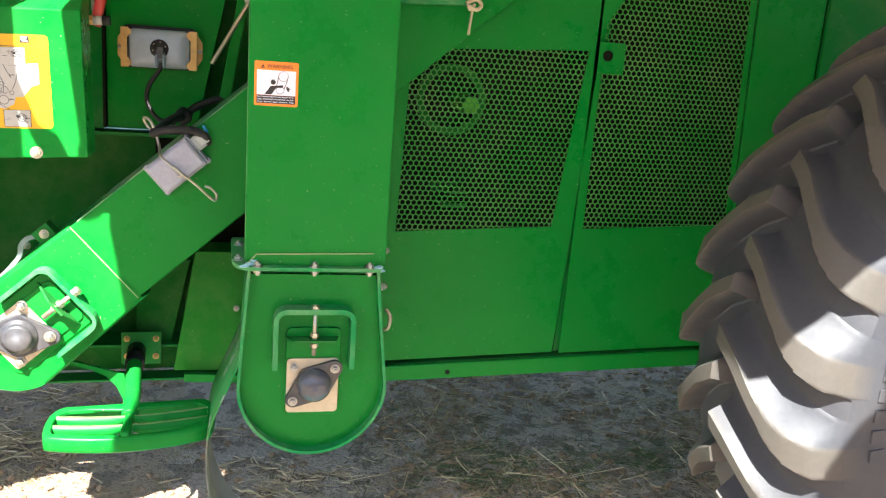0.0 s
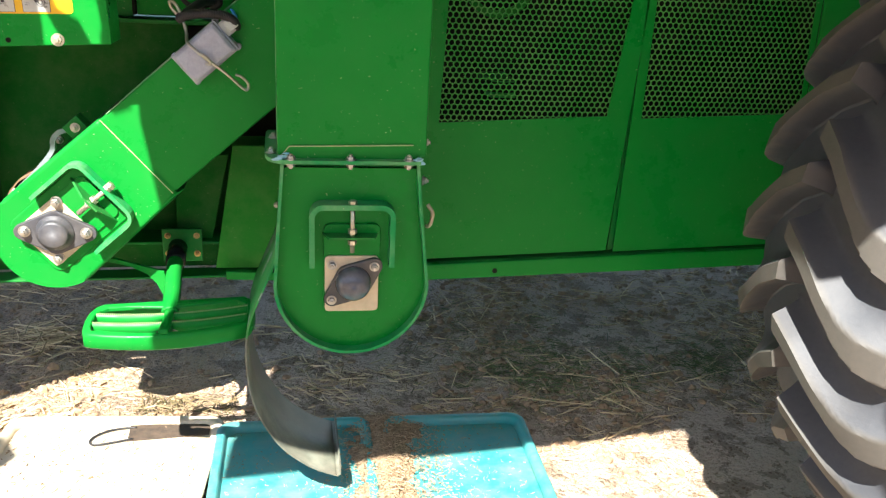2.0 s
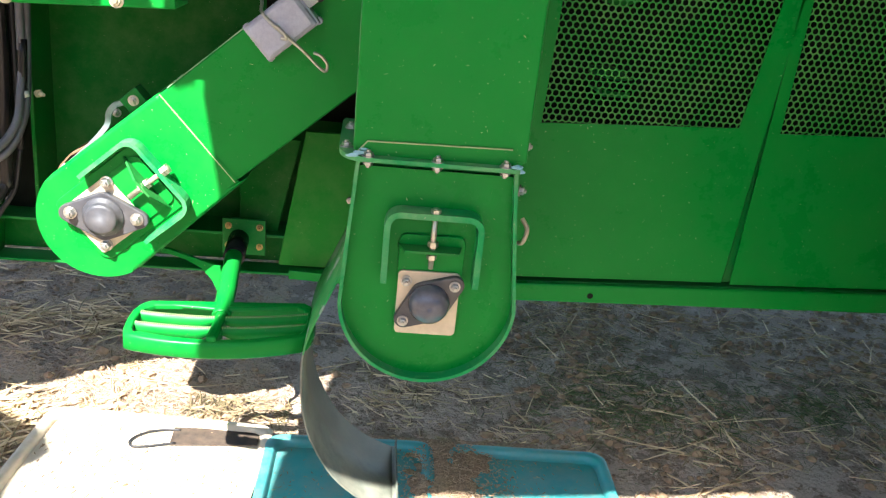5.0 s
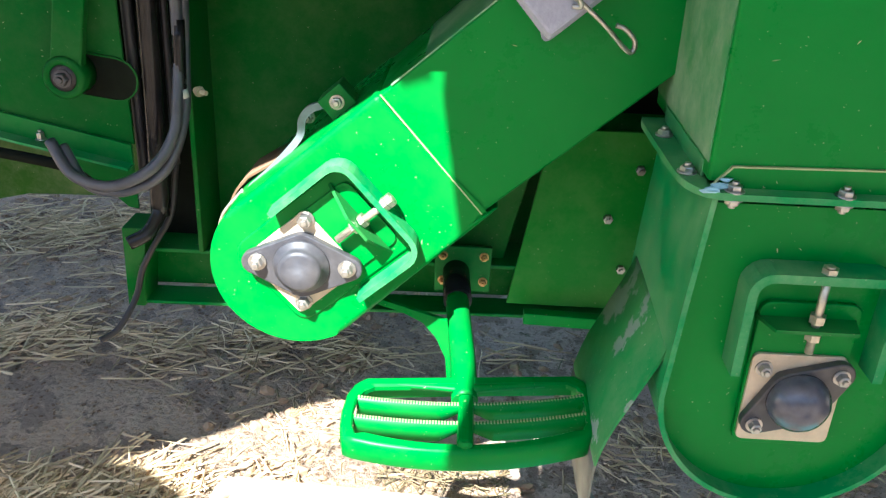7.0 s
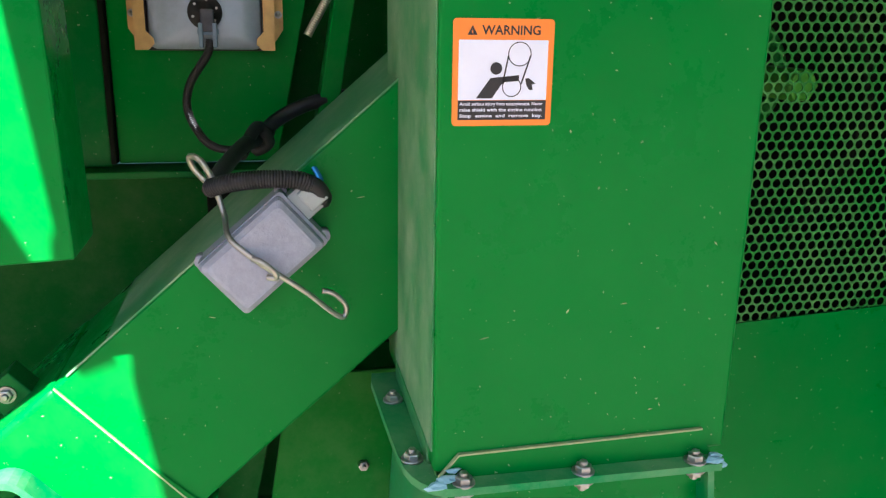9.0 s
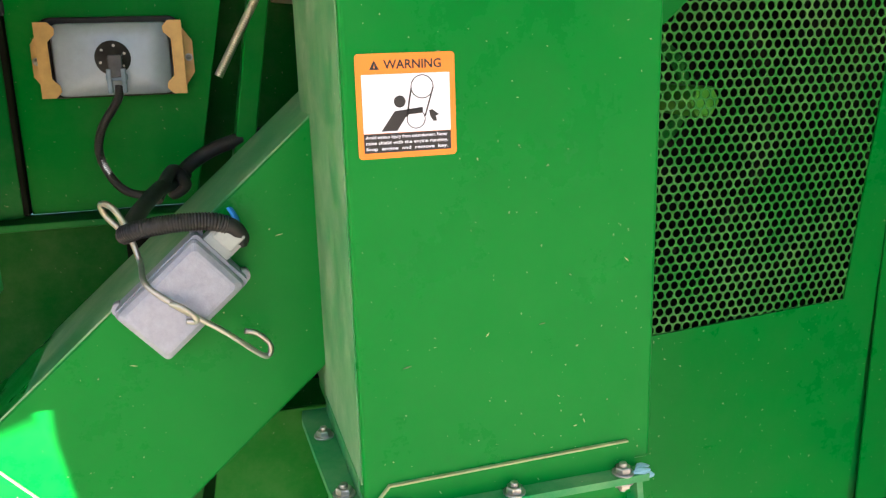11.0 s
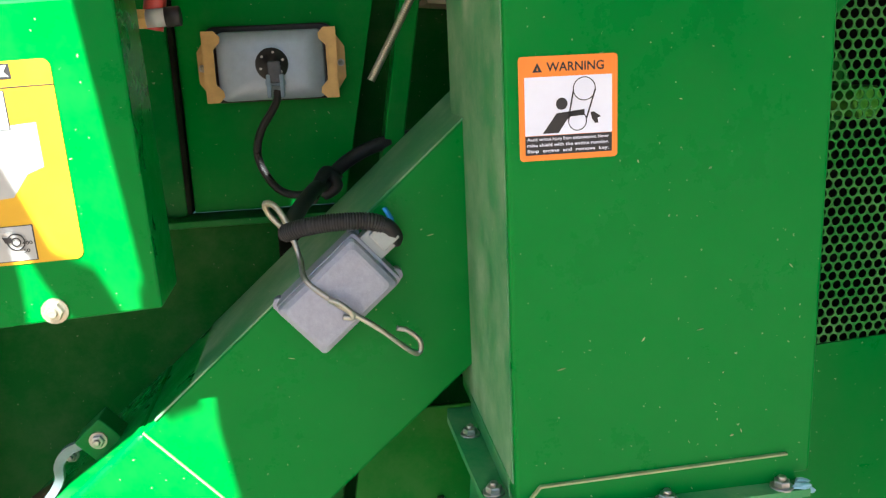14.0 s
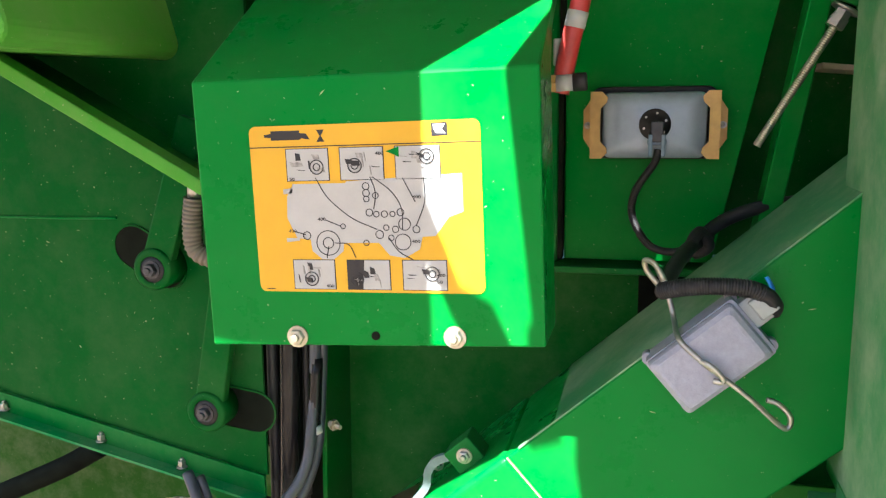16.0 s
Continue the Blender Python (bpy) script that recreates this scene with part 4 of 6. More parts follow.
part("latch_wire", tube(B(), [dg(-0.01, 1.812, NT + 0.006), dg(-0.06, 1.812, NT - 0.004), dg(-0.10, 1.82, NT - 0.035)], 0.003, 6), M_ROD, la)
bolt(la, dg(0.112, 1.85, NT + 0.020), (0, -1, 0), 0.006, 0.006)
rp = ribbon(B(), [dg(u, 1.83, n) for u, n in [(0.06, NT + 0.004)] + [(U0 + 0.117 * math.cos(radians(t)), N0 + 0.117 * math.sin(radians(t))) for t in (92, 105, 120, 135, 150)]], (0, 0.07, 0), 0.003)
part("rust_strip", rp, M_RUST, tail, "rusty brown clean-out strip")


# ---- grey control module strapped to the slope ----
mod = thing("control_module", (-0.187, 1.73, 0.875), "grey cast electronic control module hung on the slanting elevator", "control unit")
mu, mn = uv(-0.187, 0.9335)
mb = prism(B(), [(mu + a, mn + b) for a, b in rounded(-0.052, 0.052, -0.033, 0.033, 0.004)], 1.714, 1.744, 0.0, dg)
part("module_case", mb, M_GREYBOX, mod)
ld = B()
rows = [[ld.verts.new(dg(mu + a, y, mn + b)) for a, b in rounded(-0.051 + o, 0.049 - o, -0.032 + o, 0.032 - o, 0.005)] for o, y in ((0, 1.7145), (0, 1.709), (0.0015, 1.7045), (0.006, 1.7005), (0.009, 1.700))]
for a, b in zip(rows, rows[1:]):
    for i in range(len(a)):
        ld.faces.new((a[i], a[(i + 1) % len(a)], b[(i + 1) % len(a)], b[i]))
ld.faces.new(rows[-1])
ld.faces.new(rows[0][::-1])
part("module_lid", ld, M_GREYBOX, mod)
for a, b in ((-0.050, -0.030), (0.050, -0.030), (0.050, 0.030), (-0.050, 0.030)):
    part("case_lug", cyl(B(), dg(mu + a, 1.730, mn + b), dg(mu + a, 1.744, mn + b), 0.006, n=12), M_GREYBOX, mod)
part("connector", prism(B(), [(mu + a, mn + b) for a, b in rounded(0.050, 0.072, -0.006, 0.024, 0.002)], 1.718, 1.738, 0.0015, dg), M_GREYCON, mod, "grey plug")
part("connector_ridge", prism(B(), [(mu + a, mn + b) for a, b in rounded(0.060, 0.080, -0.002, 0.020, 0.002)], 1.714, 1.741, 0.0015, dg), M_GREYCON, mod)
for i in range(3):
    y = 1.722 + 0.006 * i
    part("blue_wire", tube(B(), [dg(mu + 0.078, y, mn + 0.016 - 0.004 * i), dg(mu + 0.085, y - 0.002, mn + 0.018 - 0.003 * i), dg(mu + 0.088, y, mn + 0.028 - 0.002 * i)], 0.0018, 6), M_BLUEW, mod)
# bent wire hook that holds it
hk = thing("wire_hook", (-0.17, 1.70, 0.87), "bent steel wire hook with a looped end holding the module", "hook")
part("hook_rod", tube(B(), [(-0.239, 1.755, 1.013), (-0.228, 1.742, 0.990), (-0.221, 1.735, 0.966), (-0.216, 1.705, 0.952), (-0.194, 1.694, 0.934), (-0.176, 1.692, 0.921), (-0.150, 1.698, 0.900), (-0.122, 1.710, 0.872), (-0.113, 1.713, 0.869), (-0.112, 1.713, 0.880), (-0.123, 1.712, 0.892), (-0.134, 1.711, 0.896)], 0.0028, 8), M_ZINC, hk)
part("hook_eye", tube(B(), [(-0.196, 1.693, 0.935), (-0.188, 1.688, 0.933), (-0.178, 1.688, 0.924), (-0.176, 1.691, 0.917), (-0.184, 1.694, 0.917)], 0.0028, 8), M_ZINC, hk)
part("top_loop", tube(B(), [(-0.228, 1.742, 0.996), (-0.240, 1.745, 1.016), (-0.250, 1.752, 1.019), (-0.248, 1.756, 1.008), (-0.236, 1.752, 0.994)], 0.003, 8), M_ROD, hk)
# harness
hr = thing("wiring_harness", (-0.22, 1.76, 0.99), "black corrugated wiring harness taped in a bundle", "cable")
part("loom", tube(B(), [(-0.232, 1.737, 0.992), (-0.215, 1.722, 0.999), (-0.184, 1.716, 1.003), (-0.156, 1.716, 1.002), (-0.141, 1.718, 0.997)], 0.0085, 12, 8, 0.0024), M_BLACK, hr, "corrugated loom")
part("loom_tail", tube(B(), [(-0.150, 1.717, 1.000), (-0.137, 1.718, 0.995), (-0.130, 1.722, 0.985), (-0.131, 1.726, 0.978)], 0.0078, 10), M_BLACK, hr)
part("trunk_cable", tube(B(), [(-0.232, 1.740, 0.990), (-0.222, 1.80, 1.000), (-0.205, 1.87, 1.010), (-0.190, 1.93, 1.010), (-0.165, 1.96, 1.028), (-0.125, 1.97, 1.045), (-0.06, 1.985, 1.055), (0.02, 2.0, 1.06)], 0.0085, 10), M_BLACK, hr)
part("knot", tube(B(), [(-0.208, 1.87, 1.000), (-0.190, 1.915, 1.024), (-0.178, 1.925, 1.006), (-0.192, 1.93, 0.996), (-0.176, 1.945, 1.016)], 0.007, 10), M_BLACK, hr, "taped knot")
part("lamp_lead", tube(B(), [(-0.239, 1.972, 1.116), (-0.243, 1.968, 1.100), (-0.264, 1.968, 1.067), (-0.268, 1.968, 1.035), (-0.249, 1.958, 1.002), (-0.222, 1.945, 0.994), (-0.192, 1.925, 1.004)], 0.0048, 10, 8, 0.0020), M_BLACK, hr, "thin corrugated lead")


# the slanting elevator set is scaled about the mean camera place: deeper, same view
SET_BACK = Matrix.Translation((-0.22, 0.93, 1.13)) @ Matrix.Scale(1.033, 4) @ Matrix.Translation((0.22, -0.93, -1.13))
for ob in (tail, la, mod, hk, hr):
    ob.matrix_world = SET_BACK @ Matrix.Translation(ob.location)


# ---- work light seen from its back ----
wk = thing("work_light", (-0.245, 2.03, 1.10), "aluminium back of a work light in yellow zinc brackets", "work light")
LX, LZ = -0.2455, 1.1455
part("gasket", prism(B(), rounded(LX - 0.082, LX + 0.080, LZ - 0.044, LZ + 0.050, 0.014), 2.048, 2.058, 0.002), M_BLACK, wk, "black rubber gasket")
lb = B()
rows = []
for s, y in ((1.0, 2.048), (0.985, 2.030), (0.95, 2.0245), (0.6, 2.0205), (0.25, 2.0185)):
    rows.append([lb.verts.new((LX + a * s, y, LZ + b * s)) for a, b in rounded(-0.0665, 0.0665, -0.042, 0.043, 0.010, 6)])
for a, b in zip(rows, rows[1:]):
    for i in range(len(a)):
        lb.faces.new((a[i], a[(i + 1) % len(a)], b[(i + 1) % len(a)], b[i])).smooth = True
lb.faces.new(rows[-1]).smooth = True
lb.faces.new(rows[0][::-1])
part("reflector_back", lb, M_ALU, wk, "shallow domed aluminium back")
for s in (-1, 1):
    bk = B()
    X = lambda a: LX + s * a
    prism(bk, [(X(0.066), LZ - 0.042), (X(0.081), LZ - 0.042), (X(0.081), LZ + 0.044), (X(0.066), LZ + 0.044), (X(0.059), LZ + 0.037), (X(0.060), LZ + 0.030), (X(0.068), LZ + 0.022), (X(0.068), LZ - 0.020), (X(0.060), LZ - 0.028), (X(0.059), LZ - 0.035)], 2.020, 2.0225)
    prism(bk, [(X(0.0785), LZ - 0.042), (X(0.081), LZ - 0.042), (X(0.081), LZ + 0.044), (X(0.0785), LZ + 0.044)], 2.026, 2.056)
    prism(bk, [(X(0.081), LZ - 0.034), (X(0.092), LZ - 0.018), (X(0.092), LZ + 0.020), (X(0.081), LZ + 0.036)], 2.053, 2.0565)
    part("bracket", bk, M_TANBRK, wk, "yellow zinc side bracket")
    bolt(wk, (X(0.0865), 2.053, LZ), (0, -1, 0), 0.0035, 0.003)
ring = part("socket_ring", lathe(B(), (LX + 0.001, 2.018, LZ + 0.002), (0, -1, 0), [(0, 0.020), (0.004, 0.020), (0.006, 0.018), (0.006, 0.010), (0.010, 0.010), (0.010, 0)], 28), M_BLACK, wk)
for i in range(6):
    t = radians(60 * i + 20)
    part("rivet", cyl(B(), (LX + 0.001 + 0.0145 * math.cos(t), 2.0125, LZ + 0.002 + 0.0145 * math.sin(t)), (LX + 0.001 + 0.0145 * math.cos(t), 2.010, LZ + 0.002 + 0.0145 * math.sin(t)), 0.0016, n=8), M_ZINC, ring)
plug = part("plug", box(B(), LX - 0.004, LX + 0.012, 1.998, 2.014, LZ - 0.020, LZ + 0.006, 0.002), M_CAP, wk, "dark grey plug")
for dx in (-0.0065, 0.0095):
    part("plug_prong", box(B(), LX + dx, LX + dx + 0.005, 1.996, 2.012, LZ - 0.038, LZ - 0.010, 0.0012), M_PLUG, plug, "pale blue plug prong")
part("plug_clip", box(B(), LX - 0.008, LX + 0.016, 2.002, 2.012, LZ - 0.024, LZ - 0.016, 0.002), M_PLUG, plug)

# ---- tension rod with spring ----
tr = thing("tension_rod", (-0.09, 1.95, 1.126), "threaded steel tension rod with a green coil spring", "spring rod")
a, b = Vector((-0.1285, 1.95, 1.124)), Vector((-0.050, 1.95, 1.262))
d = (b - a).normalized()
part("rod", tube(B(), [a + (b - a) * (i / 40) for i in range(41)] , 0.0048, 10, 1, 0.0024, False), M_ROD, tr)
nb = cyl(B(), b - d * 0.006, b + d * 0.006, 0.011, n=6)
cyl(nb, b + d * 0.006, b + d * 0.014, 0.0095, n=6)
cyl(nb, b + d * 0.014, b + d * 0.018, 0.016, n=20)
part("nut", nb, M_ZINC, tr)
e1 = d.orthogonal().normalized()
e2 = d.cross(e1)
coil = [b + d * (0.018 + 0.0105 * i / 16) + (e1 * math.cos(i * math.pi / 8) + e2 * math.sin(i * math.pi / 8)) * 0.017 for i in range(16 * 9)]
part("coil_spring", tube(B(), coil, 0.0048, 8, 1, 0, False), M_GREEN_DUSTY, tr)
part("spring_core", cyl(B(), b + d * 0.018, b + d * 0.14, 0.009), M_DARK, tr)

# ---- lubrication chart box ----
bxg = thing("shield_box", (-0.515, 1.85, 0.94), "green sheet-metal cover box with a yellow lubrication chart", "cover box")
X0, X1, YF, ZB, ZT = -0.700, -0.345, 1.682, 0.938, 1.209
hull = B()
sec = [(YF, ZB), (YF, ZT), (YF + 0.36, ZT + 0.22), (YF + 0.36, ZT + 0.205), (YF + 0.10, ZT + 0.042), (YF + 0.085, ZT), (YF + 0.085, ZB)]
# lower edge is skewed to fit the camera's view
prism(hull, sec, X0, X1, 0.0025, lambda x, y, z: (y, x, z + ((y + 0.52) * 0.020 if z < 1.0 else 0.0)))
part("cover", hull, M_GREEN, bxg)
for x in (-0.602, -0.4345):
    bolt(bxg, (x, YF, ZB + 0.010 + (x + 0.52) * 0.02), (0, -1, 0), 0.0085, 0.006, mat=M_ROD)
part("spare_hole", cyl(B(), (-0.517, YF - 0.0002, ZB + 0.011), (-0.517, YF - 0.0012, ZB + 0.011), 0.0045, n=16), M_DARK, bxg)

ch = thing("lubrication_chart", (-0.515, YF, 0.99), "yellow lubrication chart decal with a machine diagram and small pictures", "decal")
CX0, CX1, CZ0, CZ1 = -0.6395, -0.4025, 0.994, 1.1625
part("chart_sheet", prism(B(), rounded(CX0, CX1, CZ0, CZ1, 0.007), YF - 0.0008, YF - 0.0002), M_YELLOW, ch, "yellow sheet")
CY = YF - 0.0011
cp = lambda px, py: (CX0 + px * (CX1 - CX0), CZ1 - py * (CZ1 - CZ0))


def print_poly(name, pts, mat, lift=0.0):
    return part(name, prism(B(), [cp(*p) for p in pts], CY - lift, CY + 0.0003), mat, ch)


print_poly("head_rule", [(0.0, 0.122), (1.0, 0.122), (1.0, 0.128), (0.0, 0.128)], M_INK)
print_poly("grease_tool", [(0.07, 0.05), (0.10, 0.045), (0.10, 0.03), (0.23, 0.03), (0.23, 0.045), (0.26, 0.05), (0.275, 0.085), (0.25, 0.08), (0.24, 0.075), (0.23, 0.085), (0.10, 0.085), (0.10, 0.07), (0.07, 0.065)], M_INK)
print_poly("hourglass", [(0.305, 0.03), (0.34, 0.03), (0.3245, 0.065), (0.34, 0.10), (0.305, 0.10), (0.3205, 0.065)], M_INK)
print_poly("maker_mark", [(0.80, 0.012), (0.865, 0.012), (0.868, 0.085), (0.80, 0.088)], M_INK)
print_poly("maker_mark_field", [(0.807, 0.020), (0.858, 0.020), (0.845, 0.050), (0.86, 0.075), (0.82, 0.072), (0.81, 0.050)], M_PAPER, 0.0003)
body = [(0.18, 0.36), (0.185, 0.345), (0.42, 0.345), (0.425, 0.335), (0.92, 0.30), (0.92, 0.52), (0.86, 0.55), (0.80, 0.66), (0.745, 0.665), (0.73, 0.74), (0.665, 0.79), (0.60, 0.775), (0.555, 0.70), (0.40, 0.70), (0.395, 0.75), (0.35, 0.80), (0.30, 0.80), (0.255, 0.75), (0.25, 0.68), (0.19, 0.67), (0.15, 0.55), (0.155, 0.42)]
print_poly("machine_outline", body, M_PAPER)
print_poly("exhaust_mark", [(0.14, 0.375), (0.18, 0.37), (0.18, 0.40), (0.14, 0.405)], M_PAPER)
print_poly("hitch_mark", [(0.14, 0.67), (0.20, 0.67), (0.20, 0.685), (0.14, 0.695)], M_PAPER)


def chart_ring(px, py, r, lw=0.0004):
    c = cp(px, py)
    o, i3 = band(arc(c[0], c[1], r, 0, 360, 20)[:-1], lw)
    part("ring_mark", ring_wall(B(), o, i3, CY - 0.0005, CY - 0.0001), M_INK, ch)


for px, py, r in ((0.33, 0.70, 0.0125), (0.33, 0.70, 0.0055), (0.66, 0.695, 0.008), (0.235, 0.655, 0.004), (0.40, 0.60, 0.0025), (0.50, 0.70, 0.0028), (0.51, 0.365, 0.0035), (0.51, 0.405, 0.0035), (0.51, 0.44, 0.0028), (0.55, 0.42, 0.0030),
                  (0.52, 0.52, 0.0035), (0.55, 0.53, 0.0028), (0.585, 0.53, 0.0032), (0.62, 0.53, 0.0026), (0.655, 0.52, 0.0035), (0.67, 0.59, 0.0060), (0.72, 0.62, 0.0035), (0.63, 0.62, 0.0032), (0.56, 0.65, 0.0040), (0.59, 0.61, 0.0028), (0.61, 0.67, 0.0028)):
    chart_ring(px, py, r)


def chart_line(pts, lw=0.0004):
    p = smooth_path([(*cp(*q), 0) for q in pts], 6)
    bm = B()
    for a, b in zip(p, p[1:]):
        d = (b - a).normalized() * lw
        prism(bm, [(a.x - d.y, a.y + d.x), (b.x - d.y, b.y + d.x), (b.x + d.y, b.y - d.x), (a.x + d.y, a.y - d.x)], CY - 0.0005, CY)
    part("leader_line", bm, M_INK, ch)


for pts in ([(0.29, 0.31), (0.34, 0.43), (0.44, 0.55), (0.55, 0.62)], [(0.53, 0.31), (0.55, 0.40), (0.54, 0.50)], [(0.54, 0.31), (0.62, 0.40), (0.66, 0.50), (0.66, 0.62)], [(0.36, 0.70), (0.42, 0.71), (0.45, 0.79)], [(0.33, 0.72), (0.32, 0.79)], [(0.60, 0.67), (0.64, 0.75), (0.70, 0.80)], [(0.32, 0.56), (0.39, 0.60)], [(0.18, 0.63), (0.23, 0.65)], [(0.67, 0.32), (0.72, 0.46)], [(0.76, 0.32), (0.76, 0.46), (0.72, 0.60)]):
    chart_line(pts)
rng = random.Random(4)
for k, (px, py) in enumerate(((0.165, 0.14), (0.405, 0.14), (0.645, 0.14), (0.165, 0.805), (0.41, 0.805), (0.655, 0.805))):
    wdt, hgt = 0.185, 0.185 if k < 3 else 0.175
    print_poly("picture_frame", [(px - 0.004, py - 0.004), (px + wdt + 0.004, py - 0.004), (px + wdt + 0.004, py + hgt + 0.004), (px - 0.004, py + hgt + 0.004)], M_INK)
    print_poly("picture", [(px, py), (px + wdt, py), (px + wdt, py + hgt), (px, py + hgt)], M_PAPER, 0.0003)
    if k == 4:
        print_poly("picture_ground", [(px, py), (px + 0.075, py), (px + 0.065, py + hgt), (px, py + hgt)], M_INK, 0.00045)
    for j in range(7):
        a, b = px + rng.uniform(0.01, 0.14), py + rng.uniform(0.01, hgt - 0.06)
        lx, ly = rng.choice(((0.035, 0.006), (0.006, 0.05), (0.03, 0.03), (0.02, 0.045)))
        print_poly("picture_shade", [(a, b), (a + lx, b + rng.uniform(0, 0.012)), (a + lx + 0.004, b + ly), (a + rng.uniform(0, 0.01), b + ly)], M_INK if j % 3 == 0 else M_HALF, 0.0006 + 0.0001 * j)
    c = cp(px + rng.uniform(0.04, 0.14), py + rng.uniform(0.05, 0.12))
    for r in (0.007, 0.0035):
        o, i3 = band(arc(c[0], c[1], r, 0, 360, 20)[:-1], 0.0005)
        part("ring_mark", ring_wall(B(), o, i3, CY - 0.0013, CY - 0.0009), M_INK, ch)
print_poly("green_corner", [(0.605, 0.165), (0.66, 0.14), (0.66, 0.20)], M_GREEN, 0.0008)
for s, px, py in (("400", 0.56, 0.185), ("50", 0.175, 0.325), ("400", 0.29, 0.565), ("400", 0.155, 0.635), ("400", 0.71, 0.44), ("400", 0.70, 0.70), ("400", 0.31, 0.97), ("50", 0.44, 0.85), ("400", 0.43, 0.915), ("50", 0.44, 0.955), ("400", 0.80, 0.90), ("50", 0.80, 0.94)):
    p = cp(px, py)
    lettering("number", s, 0.0085 if len(s) == 3 else 0.0055, 0.0032, (p[0], CY - 0.0014, p[1]), M_INK, ch)
print_poly("small_print", [(0.03, 0.985), (0.07, 0.985), (0.07, 0.98), (0.03, 0.98)], M_INK)

# the cover and its chart are tilted to fit the camera's view
VIEW_TILT = Matrix.Translation((-0.515, 0, 1.067)) @ Matrix.Rotation(radians(-1.7), 4, "Y") @ Matrix.Translation((0.515, 0, -1.069))
for ob in (bxg, ch):
    ob.matrix_world = VIEW_TILT @ Matrix.Translation(ob.location)

# ---- left body sheets, arms and hoses ----
LP = 1.965
lp = thing("sieve_side_panel", (-1.1, LP, 0.64), "large green side sheet of the cleaning shoe with slotted holes", "machine panel")
part("side_sheet", prism(B(), [(-2.6, 1.00), (-2.6, 1.02), (-1.90, 1.70), (-0.782, 1.70), (-0.782, 0.640), (-1.35, 0.765)], LP, LP + 0.006, 0.001), M_GREEN_SHEET_SHADED, lp)
part("bottom_angle", prism(B(), [(-1.40, 0.745), (-0.784, 0.612), (-0.784, 0.642), (-1.40, 0.777)], LP - 0.008, LP - 0.001, 0.001), M_GREEN_DUSTY, lp, "bolted angle strip along the lower edge")
part("angle_lip", prism(B(), [(-1.40, 0.742), (-0.784, 0.609), (-0.784, 0.613), (-1.40, 0.746)], LP - 0.030, LP - 0.002), M_FLANGE, lp)
for x in (-1.22, -1.05, -0.915):
    bolt(lp, (x, LP - 0.012, 0.617 + (-0.784 - x) * 0.217), (0, 0, 1), 0.006, 0.010)
part("corner_gusset", prism(B(), [(-0.905, 0.632), (-0.786, 0.606), (-0.786, 0.538), (-0.800, 0.540)], LP - 0.003, LP + 0.001), M_GREEN_SHEET_SHADED, lp)
part("weld_line", tube(B(), [(-1.6, LP - 0.001, 1.018), (-1.15, LP - 0.001, 1.016), (-1.0, LP - 0.001, 1.018)], 0.002, 6), M_GREEN_DUSTY, lp)


def slot(x, z, ang, length, r):
    e = Vector((math.cos(radians(ang)), math.sin(radians(ang)))) * length / 2
    return arc(x + e.x, z + e.y, r, ang - 90, ang + 90, 10) + arc(x - e.x, z - e.y, r, ang + 90, ang + 270, 10)


def hanger(x, z, top, sx, sz, ang, length, label):
    t = thing("hanger_arm", (x, LP - 0.03, z), label, "hanger arm", "sieve hanger arms")
    # flat black plate drawn for the darkness inside the slot
    part("slot_recess", prism(B(), slot(sx, sz, ang, length, 0.031), LP - 0.0015, LP - 0.0005), M_DARK, t, "near-black plate for the shade in the slotted opening")
    part("slot_lip", ring_wall(B(), slot(sx, sz, ang, length, 0.0325), slot(sx, sz, ang, length, 0.030), LP - 0.003, LP), M_GREEN_SHEET_SHADED, t)
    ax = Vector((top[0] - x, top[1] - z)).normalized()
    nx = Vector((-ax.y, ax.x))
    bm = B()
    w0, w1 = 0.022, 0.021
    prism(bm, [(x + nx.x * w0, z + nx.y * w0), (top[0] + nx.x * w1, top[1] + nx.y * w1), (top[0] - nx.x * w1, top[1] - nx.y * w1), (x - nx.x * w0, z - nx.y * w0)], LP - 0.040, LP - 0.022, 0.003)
    part("arm", bm, M_GREEN_SHEET_SHADED, t, "flat green hanger arm")
    eye = part("eye", lathe(B(), (x, LP - 0.004, z), (0, -1, 0), [(0, 0.030), (0.038, 0.030), (0.041, 0.027), (0.041, 0.019), (0.039, 0.0185), (0.039, 0.0)], 32), M_GREEN_SHEET_SHADED, t)
    part("rubber_bush", lathe(B(), (x, LP - 0.042, z), (0, -1, 0), [(0, 0.019), (0.002, 0.019), (0.003, 0.013), (0.003, 0)], 24), M_BLACK, eye)
    bolt(eye, (x, LP - 0.045, z), (0, -1, 0), 0.0095, 0.009, mat=M_CAST)
    return t


hanger(-0.920, 0.953, (-0.848, 1.16), -0.950, 0.962, 150, 0.060, "green hanger arm pivoting in a slotted hole of the side sheet")
hanger(-0.851, 0.748, (-0.803, 0.99), -0.826, 0.742, 172, 0.062, "green hanger arm pivoting in the lower slotted hole")
# sloping light green rail and the yellow corner above
rail = solo("sloping_rail", prism(B(), [(-1.75, 1.598), (-0.745, 1.046), (-0.745, 1.066), (-1.75, 1.620)], 1.83, 1.862, 0.002), M_LIGHT_GREEN, "sloping light green flanged rail", "rail", kind="structure")
part("rail_web", prism(B(), [(-1.75, 1.594), (-0.745, 1.040), (-0.745, 1.048), (-1.75, 1.602)], 1.86, 1.96), M_GREEN_SHADED, rail)
